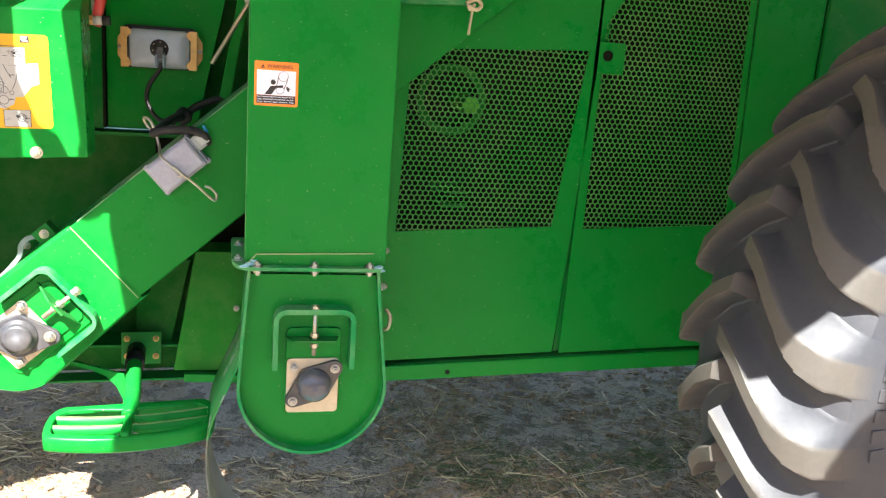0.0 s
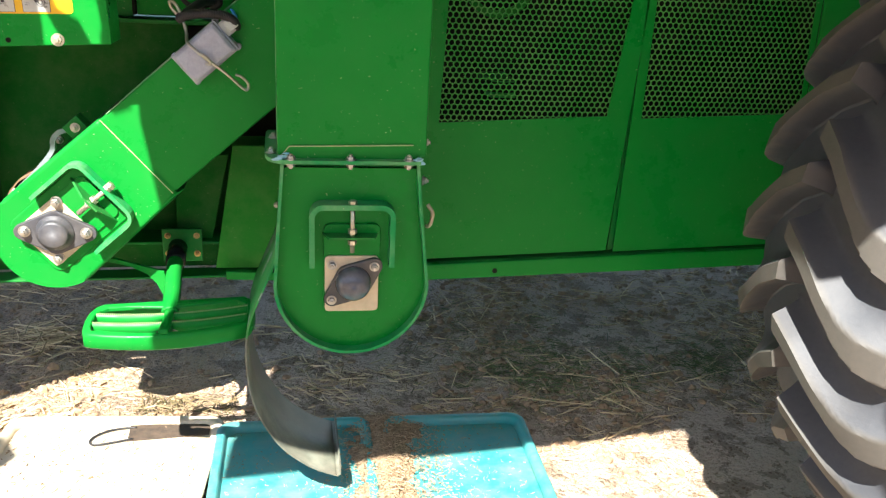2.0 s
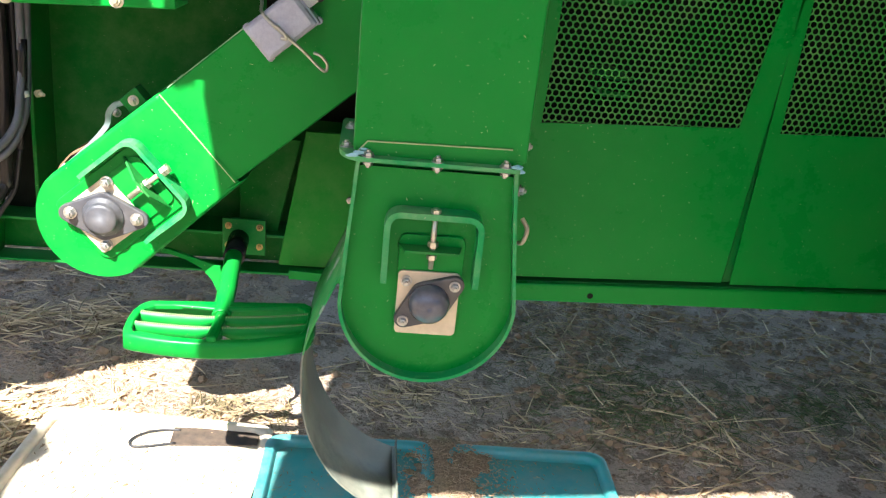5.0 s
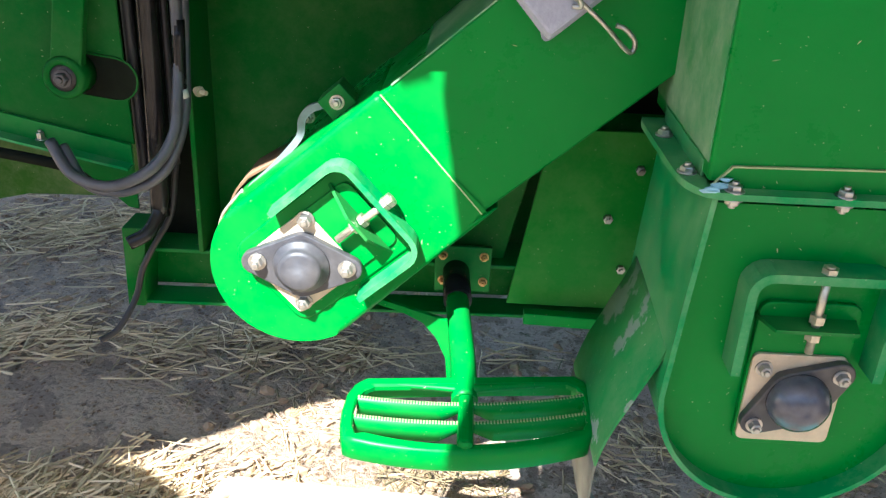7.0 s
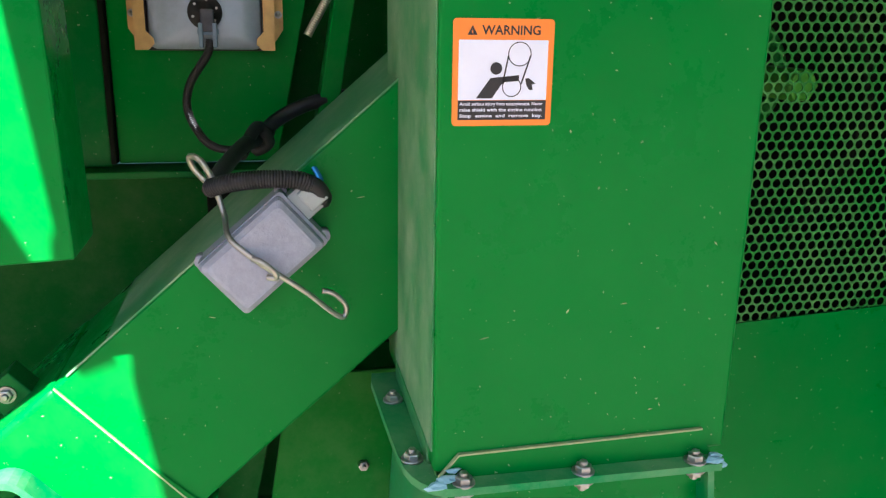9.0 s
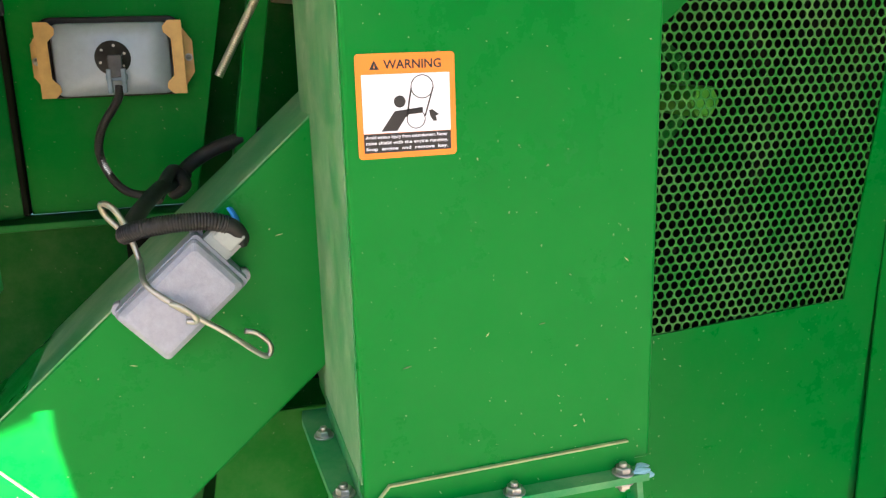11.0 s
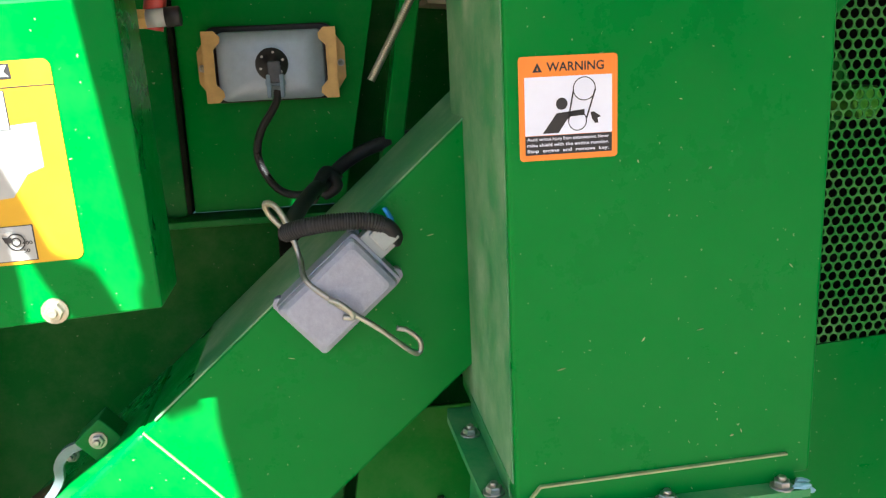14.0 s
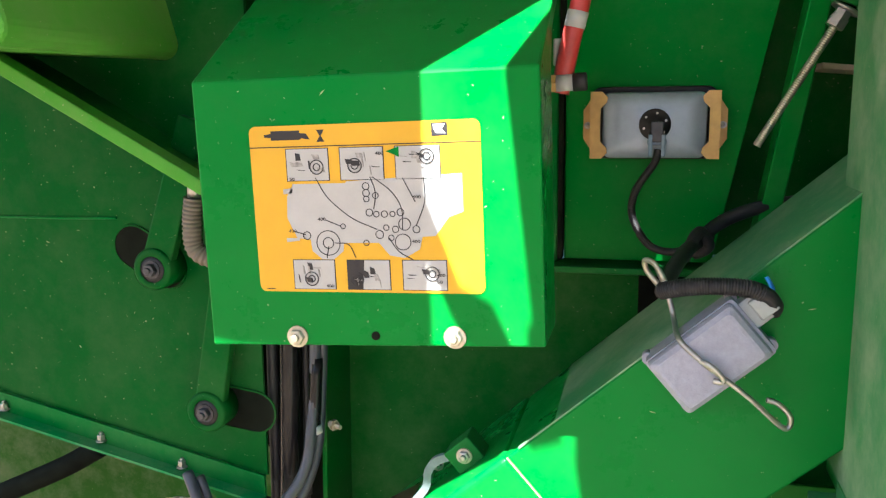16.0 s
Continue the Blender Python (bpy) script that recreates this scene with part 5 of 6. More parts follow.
solo("yellow_corner_shield", prism(B(), arc(-0.905, 1.262, 0.022, -110, 0, 6) + [(-0.925, 1.42), (-1.30, 1.42), (-1.30, 1.262)], 1.64, 2.02, 0.006), M_LIGHT_GREEN, "yellow-green rounded plastic corner", "shield corner")
# elbow hose under the rail
eh = thing("elbow_hose", (-0.86, 1.93, 0.98), "grey corrugated elbow hose with a steel ferrule", "hose")
part("hose", tube(B(), [(-0.848, 1.92, 1.055), (-0.853, 1.92, 1.02), (-0.850, 1.92, 0.985), (-0.828, 1.925, 0.972), (-0.800, 1.93, 0.985), (-0.77, 1.945, 1.01)], 0.0135, 12, 8, 0.005), M_ELBOW, eh)
part("ferrule", cyl(B(), (-0.848, 1.92, 1.05), (-0.845, 1.92, 1.085), 0.009), M_ZINC, eh)

# black pipes and hoses down the corner post
pl = thing("hydraulic_pipes", (-0.75, 1.98, 0.45), "black hydraulic pipes and hoses running down the corner", "pipes")
part("pipe", tube(B(), [(-0.738, 1.985, 1.30), (-0.744, 1.985, 0.95), (-0.752, 1.985, 0.70), (-0.762, 1.985, 0.52)], 0.0150, 14), M_GLOSS_BLACK, pl, "thick glossy black pipe")
part("pipe", tube(B(), [(-0.772, 1.99, 1.30), (-0.776, 1.99, 0.95), (-0.782, 1.99, 0.56)], 0.0085, 10), M_BLACK, pl)
part("pipe", tube(B(), [(-0.722, 2.0, 1.30), (-0.726, 2.0, 0.95), (-0.734, 2.0, 0.60)], 0.006, 10), M_BLACK, pl)
part("hose", tube(B(), [(-0.689, 1.955, 1.30), (-0.692, 1.955, 0.98), (-0.695, 1.95, 0.80), (-0.699, 1.94, 0.73), (-0.706, 1.925, 0.672), (-0.735, 1.90, 0.628), (-0.790, 1.885, 0.605), (-0.845, 1.89, 0.618), (-0.880, 1.91, 0.660)], 0.0082, 12), M_HOSE, pl, "looping blue-grey hose")
part("hose", tube(B(), [(-0.683, 1.965, 0.92), (-0.690, 1.958, 0.78), (-0.696, 1.945, 0.69), (-0.720, 1.915, 0.622), (-0.775, 1.90, 0.592), (-0.83, 1.90, 0.600), (-0.868, 1.92, 0.650)], 0.0078, 12), M_HOSE, pl, "looping blue-grey hose")
part("clip", cyl(B(), (-0.6955, 1.948, 0.722), (-0.6965, 1.946, 0.734), 0.0100, n=16), M_PAPER, pl, "white hose clip")
part("sleeve", tube(B(), [(-0.693, 1.953, 0.83), (-0.697, 1.946, 0.735)], 0.0095, 12, 4), M_GLOSS_BLACK, pl)
part("tail_hose", tube(B(), [(-0.762, 1.985, 0.54), (-0.764, 1.975, 0.52), (-0.775, 1.955, 0.50), (-0.800, 1.94, 0.488)], 0.011, 12), M_GLOSS_BLACK, pl)
part("tail_hose", tube(B(), [(-0.735, 2.0, 0.60), (-0.748, 1.99, 0.52), (-0.775, 1.975, 0.47), (-0.795, 1.965, 0.43), (-0.806, 1.95, 0.385), (-0.828, 1.92, 0.345), (-0.850, 1.90, 0.335)], 0.0050, 10), M_BLACK, pl, "thin black drain hose")
part("stud", cyl(B(), (-0.690, 1.985, 0.722), (-0.668, 1.97, 0.722), 0.0035, n=10), M_BARE, pl)
part("stud", cyl(B(), (-0.684, 1.98, 0.722), (-0.678, 1.976, 0.722), 0.008, n=6), M_BARE, pl)

# red fitting beside the work light
rf = thing("red_valve_fitting", (-0.355, 1.98, 1.19), "red battery cable boot with a brass nut", "cable fitting")
part("boot", tube(B(), [(-0.363, 1.985, 1.188), (-0.357, 1.985, 1.215), (-0.350, 1.985, 1.25), (-0.338, 1.985, 1.30), (-0.325, 1.985, 1.36)], 0.0125, 12), M_RED, rf)
part("label_band", cyl(B(), (-0.3455, 1.985, 1.268), (-0.341, 1.985, 1.288), 0.0133, n=16), M_PAPER, rf)
part("brass_nut", cyl(B(), (-0.376, 1.975, 1.200), (-0.366, 1.975, 1.200), 0.012, n=6), M_TANBRK, rf)
part("white_sleeve", cyl(B(), (-0.366, 1.975, 1.200), (-0.345, 1.975, 1.201), 0.0105, n=14), M_PAPER, rf)
part("black_stub", cyl(B(), (-0.345, 1.975, 1.201), (-0.328, 1.975, 1.202), 0.0115, n=14, bevel=0.002), M_BLACK, rf)
part("clear_block", box(B(), -0.372, -0.352, 1.99, 2.01, 1.222, 1.256, 0.002), M_GREYCON, rf)
rf.matrix_world = Matrix.Translation((-0.249, 0.898, 1.181)) @ Matrix.Scale(0.843, 4) @ Matrix.Translation((0.249, -0.898, -1.181)) @ Matrix.Translation(rf.location)

# undercarriage seen below the left sheet
ax = thing("axle_beam", (-1.35, 2.6, 0.5), "dusty olive green cast axle beam under the machine", "axle")
part("beam", prism(B(), [(-2.6, 0.30), (-1.32, 0.352), (-1.15, 0.418), (-0.96, 0.405), (-0.80, 0.47), (-0.80, 0.70), (-1.4, 0.84), (-2.6, 0.84)], 2.30, 2.42, 0.012), M_AXLE, ax)
part("rib", prism(B(), [(-1.10, 0.54), (-1.085, 0.54), (-1.06, 0.70), (-1.075, 0.70)], 2.27, 2.30, 0.002), M_AXLE, ax)
part("knuckle", lathe(B(), (-1.22, 2.24, 0.58), (0, -1, 0), [(-0.06, 0.05), (0, 0.05), (0.01, 0.045), (0.012, 0.028), (-0.004, 0.026), (-0.004, 0.0)], 24), M_AXLE, ax)
ts = thing("tie_rod", (-1.2, 2.2, 0.5), "dark greasy tie rod with a black joint", "rod")
part("rod", tube(B(), [(-1.18, 2.18, 0.545), (-1.00, 2.15, 0.530), (-0.84, 2.10, 0.520)], 0.010, 10), M_DARK, ts)
part("joint", tube(B(), [(-1.45, 2.18, 0.44), (-1.32, 2.19, 0.50), (-1.24, 2.2, 0.545)], 0.020, 12), M_DARK, ts)
part("ferrule", cyl(B(), (-1.19, 2.18, 0.546), (-1.14, 2.172, 0.542), 0.011, n=8), M_RUST, ts)


# ---- step ----
st = thing("access_step", (-0.283, 1.70, 0.40), "green cast step with slotted serrated tread on a round arm", "step")
SZ = 0.419
MID, SPAN = -0.266, 1.035          # middle of the tread and its stretch along x


def step_outline(off, rear=0.0):
    """Bowed tread ring seen from above, straight behind."""
    o = off
    pts = []
    for i in range(13):
        s = -1 + i / 6
        pts.append((MID + s * SPAN * (0.138 - o), 1.593 + o + 0.022 * s * s))
    side = ((0.149, 1.624, 0.4), (0.155, 1.645, 0.0), (0.157, 1.673, 0.0), (0.155, 1.703, -0.5), (0.148, 1.723, -0.8), (0.136, 1.735, -1.0))
    pts += [(MID + SPAN * (w - o), y + o * k + rear * min(0.0, k)) for w, y, k in side]
    pts += [(MID - SPAN * (w - o), y + o * k + rear * min(0.0, k) - 0.003) for w, y, k in side[::-1]]
    return pts


def lay(x, y, z):
    """Turns (x, depth) outlines flat; the tread falls a little to the front."""
    return (x, z - 0.008 + (x + 0.281) * 0.10, y + (z - 1.66) * 0.10)


def tread_sheet(bm, rows):
    """Skins rows of (x, depth, height) points, closed all round."""
    vs = [[bm.verts.new(lay(x, z, y)) for x, y, z in row] for row in rows]
    for a, b in zip(vs, vs[1:] + vs[:1]):
        for i in range(len(a) - 1):
            bm.faces.new((a[i], a[i + 1], b[i + 1], b[i])).smooth = True
    bm.faces.new([r[0] for r in vs])
    bm.faces.new([r[-1] for r in vs])
    bmesh.ops.recalc_face_normals(bm, faces=bm.faces[:])
    return bm


rim_bm = B()
rows = [[rim_bm.verts.new(lay(x, z, y)) for x, y in step_outline(off, rear)] for off, rear, z in
        ((0.002, 0, SZ - 0.031), (0, 0, SZ - 0.028), (0, 0, SZ - 0.008), (0.0015, 0, SZ - 0.003), (0.005, 0, SZ), (0.013, 0.003, SZ), (0.015, 0.004, SZ - 0.002), (0.015, 0.004, SZ - 0.008), (0.006, 0.002, SZ - 0.010), (0.005, 0, SZ - 0.031))]
for k, (a, b) in enumerate(zip(rows, rows[1:] + rows[:1])):
    for i in range(len(a)):
        j = (i + 1) % len(a)
        rim_bm.faces.new((a[i], a[j], b[j], b[i])).smooth = k < 4
part("tread_rim", rim_bm, M_GREEN, st, "smooth rounded outer rim")
for end, hub in ((MID - 0.146, -0.278), (MID + 0.148, -0.266)):
    # web behind the slots, broadest at the spine
    back, front = [], []
    for i in range(13):
        k = i / 12
        x = end + (hub - end) * k
        back.append((x, 1.722))
        front.append((x, 1.7185 - 0.014 * k ** 1.5))
    part("back_web", tread_sheet(B(), [[(x, y, SZ - 0.0006) for x, y in back], [(x, y, SZ - 0.0006) for x, y in front],
                                       [(x, y, SZ - 0.007) for x, y in front], [(x, y, SZ - 0.007) for x, y in back]]), M_GREEN, st)
    # upright bowed slats with a serrated upper edge
    for y0 in (1.676, 1.642):
        n = 72
        crest = []
        for i in range(n + 1):
            k = i / n
            x = end + (hub - end) * k
            s = (x - MID) / 0.15
            # the slat thins out beside the spine
            deep = 0.026 if k < 0.80 else 0.026 - 0.016 * (k - 0.80) / 0.20
            crest.append((x, y0 + 0.016 * s * s, deep))
        rows = [[(x, y, SZ - 0.001) for x, y, d in crest], [(x, y + 0.0045, SZ - 0.001) for x, y, d in crest],
                [(x, y + 0.003, SZ - d) for x, y, d in crest], [(x, y - 0.003, SZ - d) for x, y, d in crest]]
        slat = part("tread_slat", tread_sheet(B(), rows), M_GREEN, st)
        sr = B()
        for i in range(1, n - 1, 2):
            (x, y, d), (x2, y2, d2) = crest[i], crest[i + 1]
            c = lay(x, SZ - 0.001, y)
            box(sr, min(x, x2), max(x, x2), c[1] - 0.0002, c[1] + 0.0047, c[2] - 0.001, c[2] + 0.0011)
        part("serration", sr, M_EDGE, slat, "pale worn serrated edge")["kind"] = "stuff"
part("centre_spine", box(B(), -0.282, -0.262, 1.592, 1.724, SZ - 0.028, SZ + 0.003, 0.006), M_GREEN, st)
part("arm_tube", tube(B(), [(-0.274, 1.690, 0.408), (-0.279, 1.77, 0.424), (-0.289, 1.88, 0.437), (-0.295, 1.99, 0.445)], 0.0175, 18), M_GREEN, st)
part("arm_socket", cyl(B(), (-0.290, 1.902, 0.439), (-0.296, 2.0, 0.446), 0.0215), M_GLOSS_BLACK, st, "black socket sleeve")
part("mount_plate", box(B(), -0.330, -0.240, 1.985, 1.993, 0.410, 0.490, 0.002), M_GREEN_DUSTY, st)
for x, z in ((-0.317, 0.430), (-0.252, 0.430), (-0.317, 0.474), (-0.252, 0.474)):
    bolt(st, (x, 1.985, z), (0, -1, 0), 0.0055, 0.008, mat=M_TANBRK)
gus = B()
prism(gus, [(-0.445, 0.484), (-0.400, 0.478), (-0.303, 0.448), (-0.294, 0.405), (-0.294, 0.330), (-0.300, 0.330), (-0.303, 0.385), (-0.318, 0.420), (-0.338, 0.444), (-0.368, 0.460), (-0.402, 0.469), (-0.445, 0.474)], 1.826, 1.834, 0.001)
part("curved_gusset", gus, M_GREEN, st, "curved sheet gusset")

# ---- wheel ----
WC, WR = Vector((1.412, 1.18, 0.722)), 0.697
wh = thing("wheel", (WC.x, WC.y, 0.02), "large dusty farm tyre with curved chevron lugs on a steel rim", "wheel")
LUGS = 28
W_AT = [0.0, 0.05, 0.10, 0.14, 0.165, 0.185, 0.198, 0.206]          # across the tread
HULL = [0.697, 0.696, 0.690, 0.680, 0.669, 0.654, 0.638, 0.598]     # over the lugs
VALE = [0.648, 0.647, 0.642, 0.633, 0.624, 0.611, 0.600, 0.590]     # between the lugs
BEND = [0.6, -1.8, -5.7, -9.0, -10.4, -11.2, -11.7, -12.0]          # lag of the lug, degrees


def ease(t):
    t = min(1.0, max(0.0, t))
    return t * t * (3 - 2 * t)


def tyre_mesh():
    """Carcass and moulded lugs in one skin: staggered curved chevrons, rounded bowls between them at the shoulder."""
    across = [0.206 * (1 - (1 - i / 20) ** 1.35) for i in range(21)]
    side_wall = [(0.210, 0.560), (0.212, 0.52), (0.210, 0.47), (0.202, 0.42), (0.186, 0.37), (0.178, 0.34)]
    na = LUGS * 44
    cols = [(-y, r, None) for y, r in side_wall[::-1]] + [(-w, None, -1) for w in across[::-1]] + [(w, None, 1) for w in across[1:]] + [(y, r, None) for y, r in side_wall]
    step = 360 / LUGS
    vs, fs, crown_at = [], [], []
    for w, rad, side in cols:
        a = abs(w)
        hull, vale, bend = np.interp(a, W_AT, HULL), np.interp(a, W_AT, VALE), np.interp(a, W_AT, BEND)
        crown = 0.0150 + 0.011 * ease((a - 0.10) / 0.09)
        steep = 0.0080 + 0.004 * ease((a - 0.12) / 0.08)
        bowl = 0.034 + 0.034 * ease((a - 0.04) / 0.12)
        for k in range(na):
            ang = 360 * k / na
            r, m = rad, 0.0
            if rad is None:
                for s, first in ((-1, 3.2), (1, 10.6)):
                    if s != side and a > 0.012:
                        continue
                    reach = 1.0 if s == side else 1 - a / 0.012
                    d = (ang - first + step / 2) % step - step / 2
                    past = abs(radians(d)) * 0.68 - crown
                    flank = 1 - ease(past / steep) if d < 0 else (1 - min(1.0, max(0.0, past / bowl))) ** 2.3
                    m = max(m, reach * flank * ease((a + 0.012) / 0.012 if s == side else 1.0))
                r = vale + (hull - vale) * m
            crown_at.append(ease((m - 0.80) / 0.2))
            t = radians(ang + bend)
            vs.append((WC.x - r * math.cos(t), WC.y + w, WC.z + r * math.sin(t)))
    for c in range(len(cols) - 1):
        for k in range(na):
            k2 = (k + 1) % na
            fs.append((c * na + k, c * na + k2, (c + 1) * na + k2, (c + 1) * na + k))
    me = bpy.data.meshes.new("tyre")
    me.from_pydata(vs, [], fs)
    me.polygons.foreach_set("use_smooth", [True] * len(fs))
    me.materials.append(M_RUBBER)
    me.attributes.new("wear", "FLOAT", "POINT").data.foreach_set("value", crown_at)
    me.set_sharp_from_angle(angle=radians(30))
    return me


tyre = new("tyre", tyre_mesh())
tyre.parent = wh
tyre.matrix_parent_inverse = Matrix.Translation(wh.location).inverted()
tyre["label"] = "dusty black rubber tyre with moulded chevron lugs"
part("rim", lathe(B(), WC, (0, 1, 0), [(-0.19, 0.34), (-0.20, 0.352), (-0.185, 0.335), (-0.15, 0.31), (-0.02, 0.30), (0.0, 0.10), (0.02, 0.10), (0.03, 0.30), (0.19, 0.34)], 48), plain("yellow_rim_paint", (0.62, 0.38, 0.01), 0.4, 0, 0.1, 20, 0.3), wh, "yellow painted steel rim")
part("axle_hub", cyl(B(), WC + Vector((0, -0.08, 0)), WC + Vector((0, 0.9, 0)), 0.085, bevel=0.01), M_GREEN_DUSTY, wh)
# moulded sidewall lettering, unreadable: plain raised bars
for i in range(9):
    bm = B()
    box(bm, -0.552, -0.528, -0.2132, -0.2095, -0.010, 0.010, 0.0012)
    bmesh.ops.transform(bm, matrix=Matrix.Translation(WC) @ Matrix.Rotation(radians(-8 + i * 3.4), 4, "Y"), verts=bm.verts[:])
    part("moulded_bar", bm, M_RUBBER, tyre)


# ---- catch trays ----
def tray(x0, x1, y0, y1, h, mat, label, turn=0.0):
    """Shallow plastic tray: floor, rolled rim."""
    c = Vector(((x0 + x1) / 2, (y0 + y1) / 2, 0))
    t = thing("plastic_tray", (c.x, c.y, 0.002), label, "tray", "plastic trays on the ground")
    for nm, prof, closed in (("rim", ((0.0, 0.002), (-0.004, h - 0.003), (0.0, h), (0.012, h), (0.016, h - 0.004), (0.022, 0.008), (0.020, 0.004)), True), ("tray_floor", ((0.0205, 0.0035), (0.0205, 0.0075)), False)):
        bm = B()
        rows = [[bm.verts.new((x, y, z)) for x, y in rounded(x0 + off, x1 - off, y0 + off, y1 - off, 0.035 - min(off, 0.02) * 0.5, 6)] for off, z in prof]
        ring = rows + [rows[0]] if closed else rows
        for a, b in zip(ring, ring[1:]):
            for i in range(len(a)):
                bm.faces.new((a[i], a[(i + 1) % len(a)], b[(i + 1) % len(a)], b[i])).smooth = True
        if not closed:
            bm.faces.new(rows[-1])
            bm.faces.new(rows[0][::-1])
        bmesh.ops.rotate(bm, verts=bm.verts[:], cent=c, matrix=Matrix.Rotation(radians(turn), 3, "Z"))
        part(nm, bm, mat, t)
    return t


tray(-0.708, -0.214, 1.605, 1.945, 0.022, M_TAN_TRAY, "cream plastic tray lying on the soil in the sun", -3.5)
tray(-0.207, 0.150, 1.34, 1.895, 0.026, M_TEAL, "teal plastic tray with chaff under the open hatch", 0.5)
tray(0.176, 0.535, 1.34, 1.892, 0.026, M_TEAL, "teal plastic tray partly covered in chaff", -0.6)

# plate put in for the step's cast shade on the tray
sp = thing("step_shade_plate", (-0.32, 1.89, 0.008), "flat brown plate standing for the step's shade on a tray, with a wire loop", "scraper")
part("shade_plate", prism(B(), [(-0.417, 1.852), (-0.232, 1.868), (-0.232, 1.925), (-0.421, 1.918)], 0.0085, 0.0115, 0.001, lambda x, y, z: (x, z, y)), M_STEP_SHADE, sp)
part("wire_loop", tube(B(), [(-0.405, 1.906, 0.0125), (-0.440, 1.904, 0.0125), (-0.476, 1.890, 0.0125), (-0.499, 1.864, 0.0125), (-0.495, 1.842, 0.0125), (-0.470, 1.840, 0.0125), (-0.405, 1.858, 0.0125)], 0.0026, 8), M_BLACK, sp, "dark bent wire loop")

# ---- chaff, straw, clods, grass ----
rnd = random.Random(11)


def strew(name, count, where, size, mat, label, cat, z_of, heading=None):
    vs, fs = [], []
    for _ in range(count):
        x, y = where()
        ln, th = size()
        a = rnd.uniform(0, math.pi) if heading is None else rnd.gauss(heading, 0.8)
        tilt = rnd.gauss(0, 0.10)
        bend = rnd.gauss(0, 0.10)
        d = Vector((math.cos(a), math.sin(a), tilt))
        s = Vector((-math.sin(a), math.cos(a), 0))
        c = Vector((x, y, z_of(x, y) + th * 0.6 + abs(tilt) * ln * 0.4))
        k = len(vs)
        for f in (-0.5, 0.0, 0.5):
            p = c + d * ln * f + s * bend * ln * (f * f)
            vs.extend([p + s * th, p - s * th, p + Vector((0, 0, th * 1.5))])
        for r in (0, 3):
            for i in range(3):
                j = (i + 1) % 3
                fs.append((k + r + i, k + r + j, k + r + 3 + j, k + r + 3 + i))
        fs.append((k, k + 1, k + 2)), fs.append((k + 8, k + 7, k + 6))
    me = bpy.data.meshes.new(name)
    me.from_pydata(vs, [], fs)
    me.materials.append(mat)
    return tagged(new(name, me), label, cat, kind="stuff")


def on_tray(x, y):
    return (-0.73 < x < -0.20 and 1.58 < y < 1.97) or (-0.215 < x < 0.545 and 1.32 < y < 1.905)


def spread(x0, x1, y0, y1, clump=0.0, keep=True):
    def f():
        while True:
            x, y = rnd.uniform(x0, x1), rnd.uniform(y0, y1)
            if keep and (on_tray(x, y) or (-0.5 < x < 0.28 and 1.9 < y < 2.7 and rnd.random() < 0.72) or (-1.5 < x < -0.65 and 1.98 < y < 2.82 and rnd.random() < 0.62)):
                continue
            if clump and noise.noise(Vector((x * 2.3, y * 2.3, 7))) + 0.35 < clump * rnd.random():
                continue
            return x, y
    return f


gh = lambda x, y: ground_height(x, y)


def heap(cx, cy, sx, sy, turn=0.0):
    """An uneven patch: dense inside, ragged outside."""
    def f():
        while True:
            u, v = rnd.gauss(0, sx), rnd.gauss(0, sy)
            x, y = cx + u * math.cos(turn) - v * math.sin(turn), cy + u * math.sin(turn) + v * math.cos(turn)
            if on_tray(x, y) or noise.noise(Vector((x * 9, y * 9, 3))) < rnd.uniform(-0.5, 0.2):
                continue
            return x, y
    return f


short = lambda: (0.012 + 0.06 * rnd.random() ** 2, rnd.uniform(0.0009, 0.0020))
flat_stalk = lambda: (0.03 + 0.12 * rnd.random() ** 1.5, rnd.uniform(0.0010, 0.0022))
lifted = lambda x, y: gh(x, y) + rnd.uniform(0, 0.014)
strew("loose_straw", 1900, spread(-2.4, 2.0, 1.3, 3.8, 1.0), short, M_STRAW, "short broken straw on the soil", "straw", gh)
strew("long_straw", 120, spread(-1.6, 1.8, 1.7, 3.0, 0.6), lambda: (rnd.uniform(0.10, 0.28), rnd.uniform(0.0010, 0.0019)), M_STRAW, "long dry straw stalks on the soil", "straw", gh, 0.1)
strew("straw_heap", 620, heap(-1.44, 2.35, 0.17, 0.06, 0.3), flat_stalk, M_STRAW, "matted heap of dry straw on the soil", "straw", lifted, 0.5)
strew("straw_heap", 1700, heap(-1.04, 1.85, 0.20, 0.065, 0.2), flat_stalk, M_STRAW, "matted heap of dry straw beside the cream tray", "straw", lifted, 0.9)
strew("straw_heap", 620, heap(-1.36, 3.00, 0.22, 0.09, 0.4), flat_stalk, M_STRAW, "matted heap of dry straw under the machine", "straw", lifted, 0.5)
strew("straw_heap", 320, heap(-0.75, 2.40, 0.24, 0.05, 0.1), flat_stalk, M_STRAW, "thin streak of dry straw behind the tray", "straw", lifted, 0.2)
strew("straw_heap", 110, heap(-0.95, 2.75, 0.25, 0.10, 0.1), flat_stalk, M_STRAW, "thin streak of dry straw under the machine", "straw", lifted, 0.3)
strew("straw_heap", 300, heap(-1.9, 2.9, 0.35, 0.20, 0.1), flat_stalk, M_STRAW, "loose straw behind the machine corner", "straw", lifted, 0.3)
strew("straw_patch", 620, spread(0.25, 1.5, 1.92, 2.9, 0.8), lambda: (0.02 + 0.13 * rnd.random() ** 2, rnd.uniform(0.0008, 0.0017)), M_STRAW, "thin straw on the soil beside the wheel", "straw", gh)
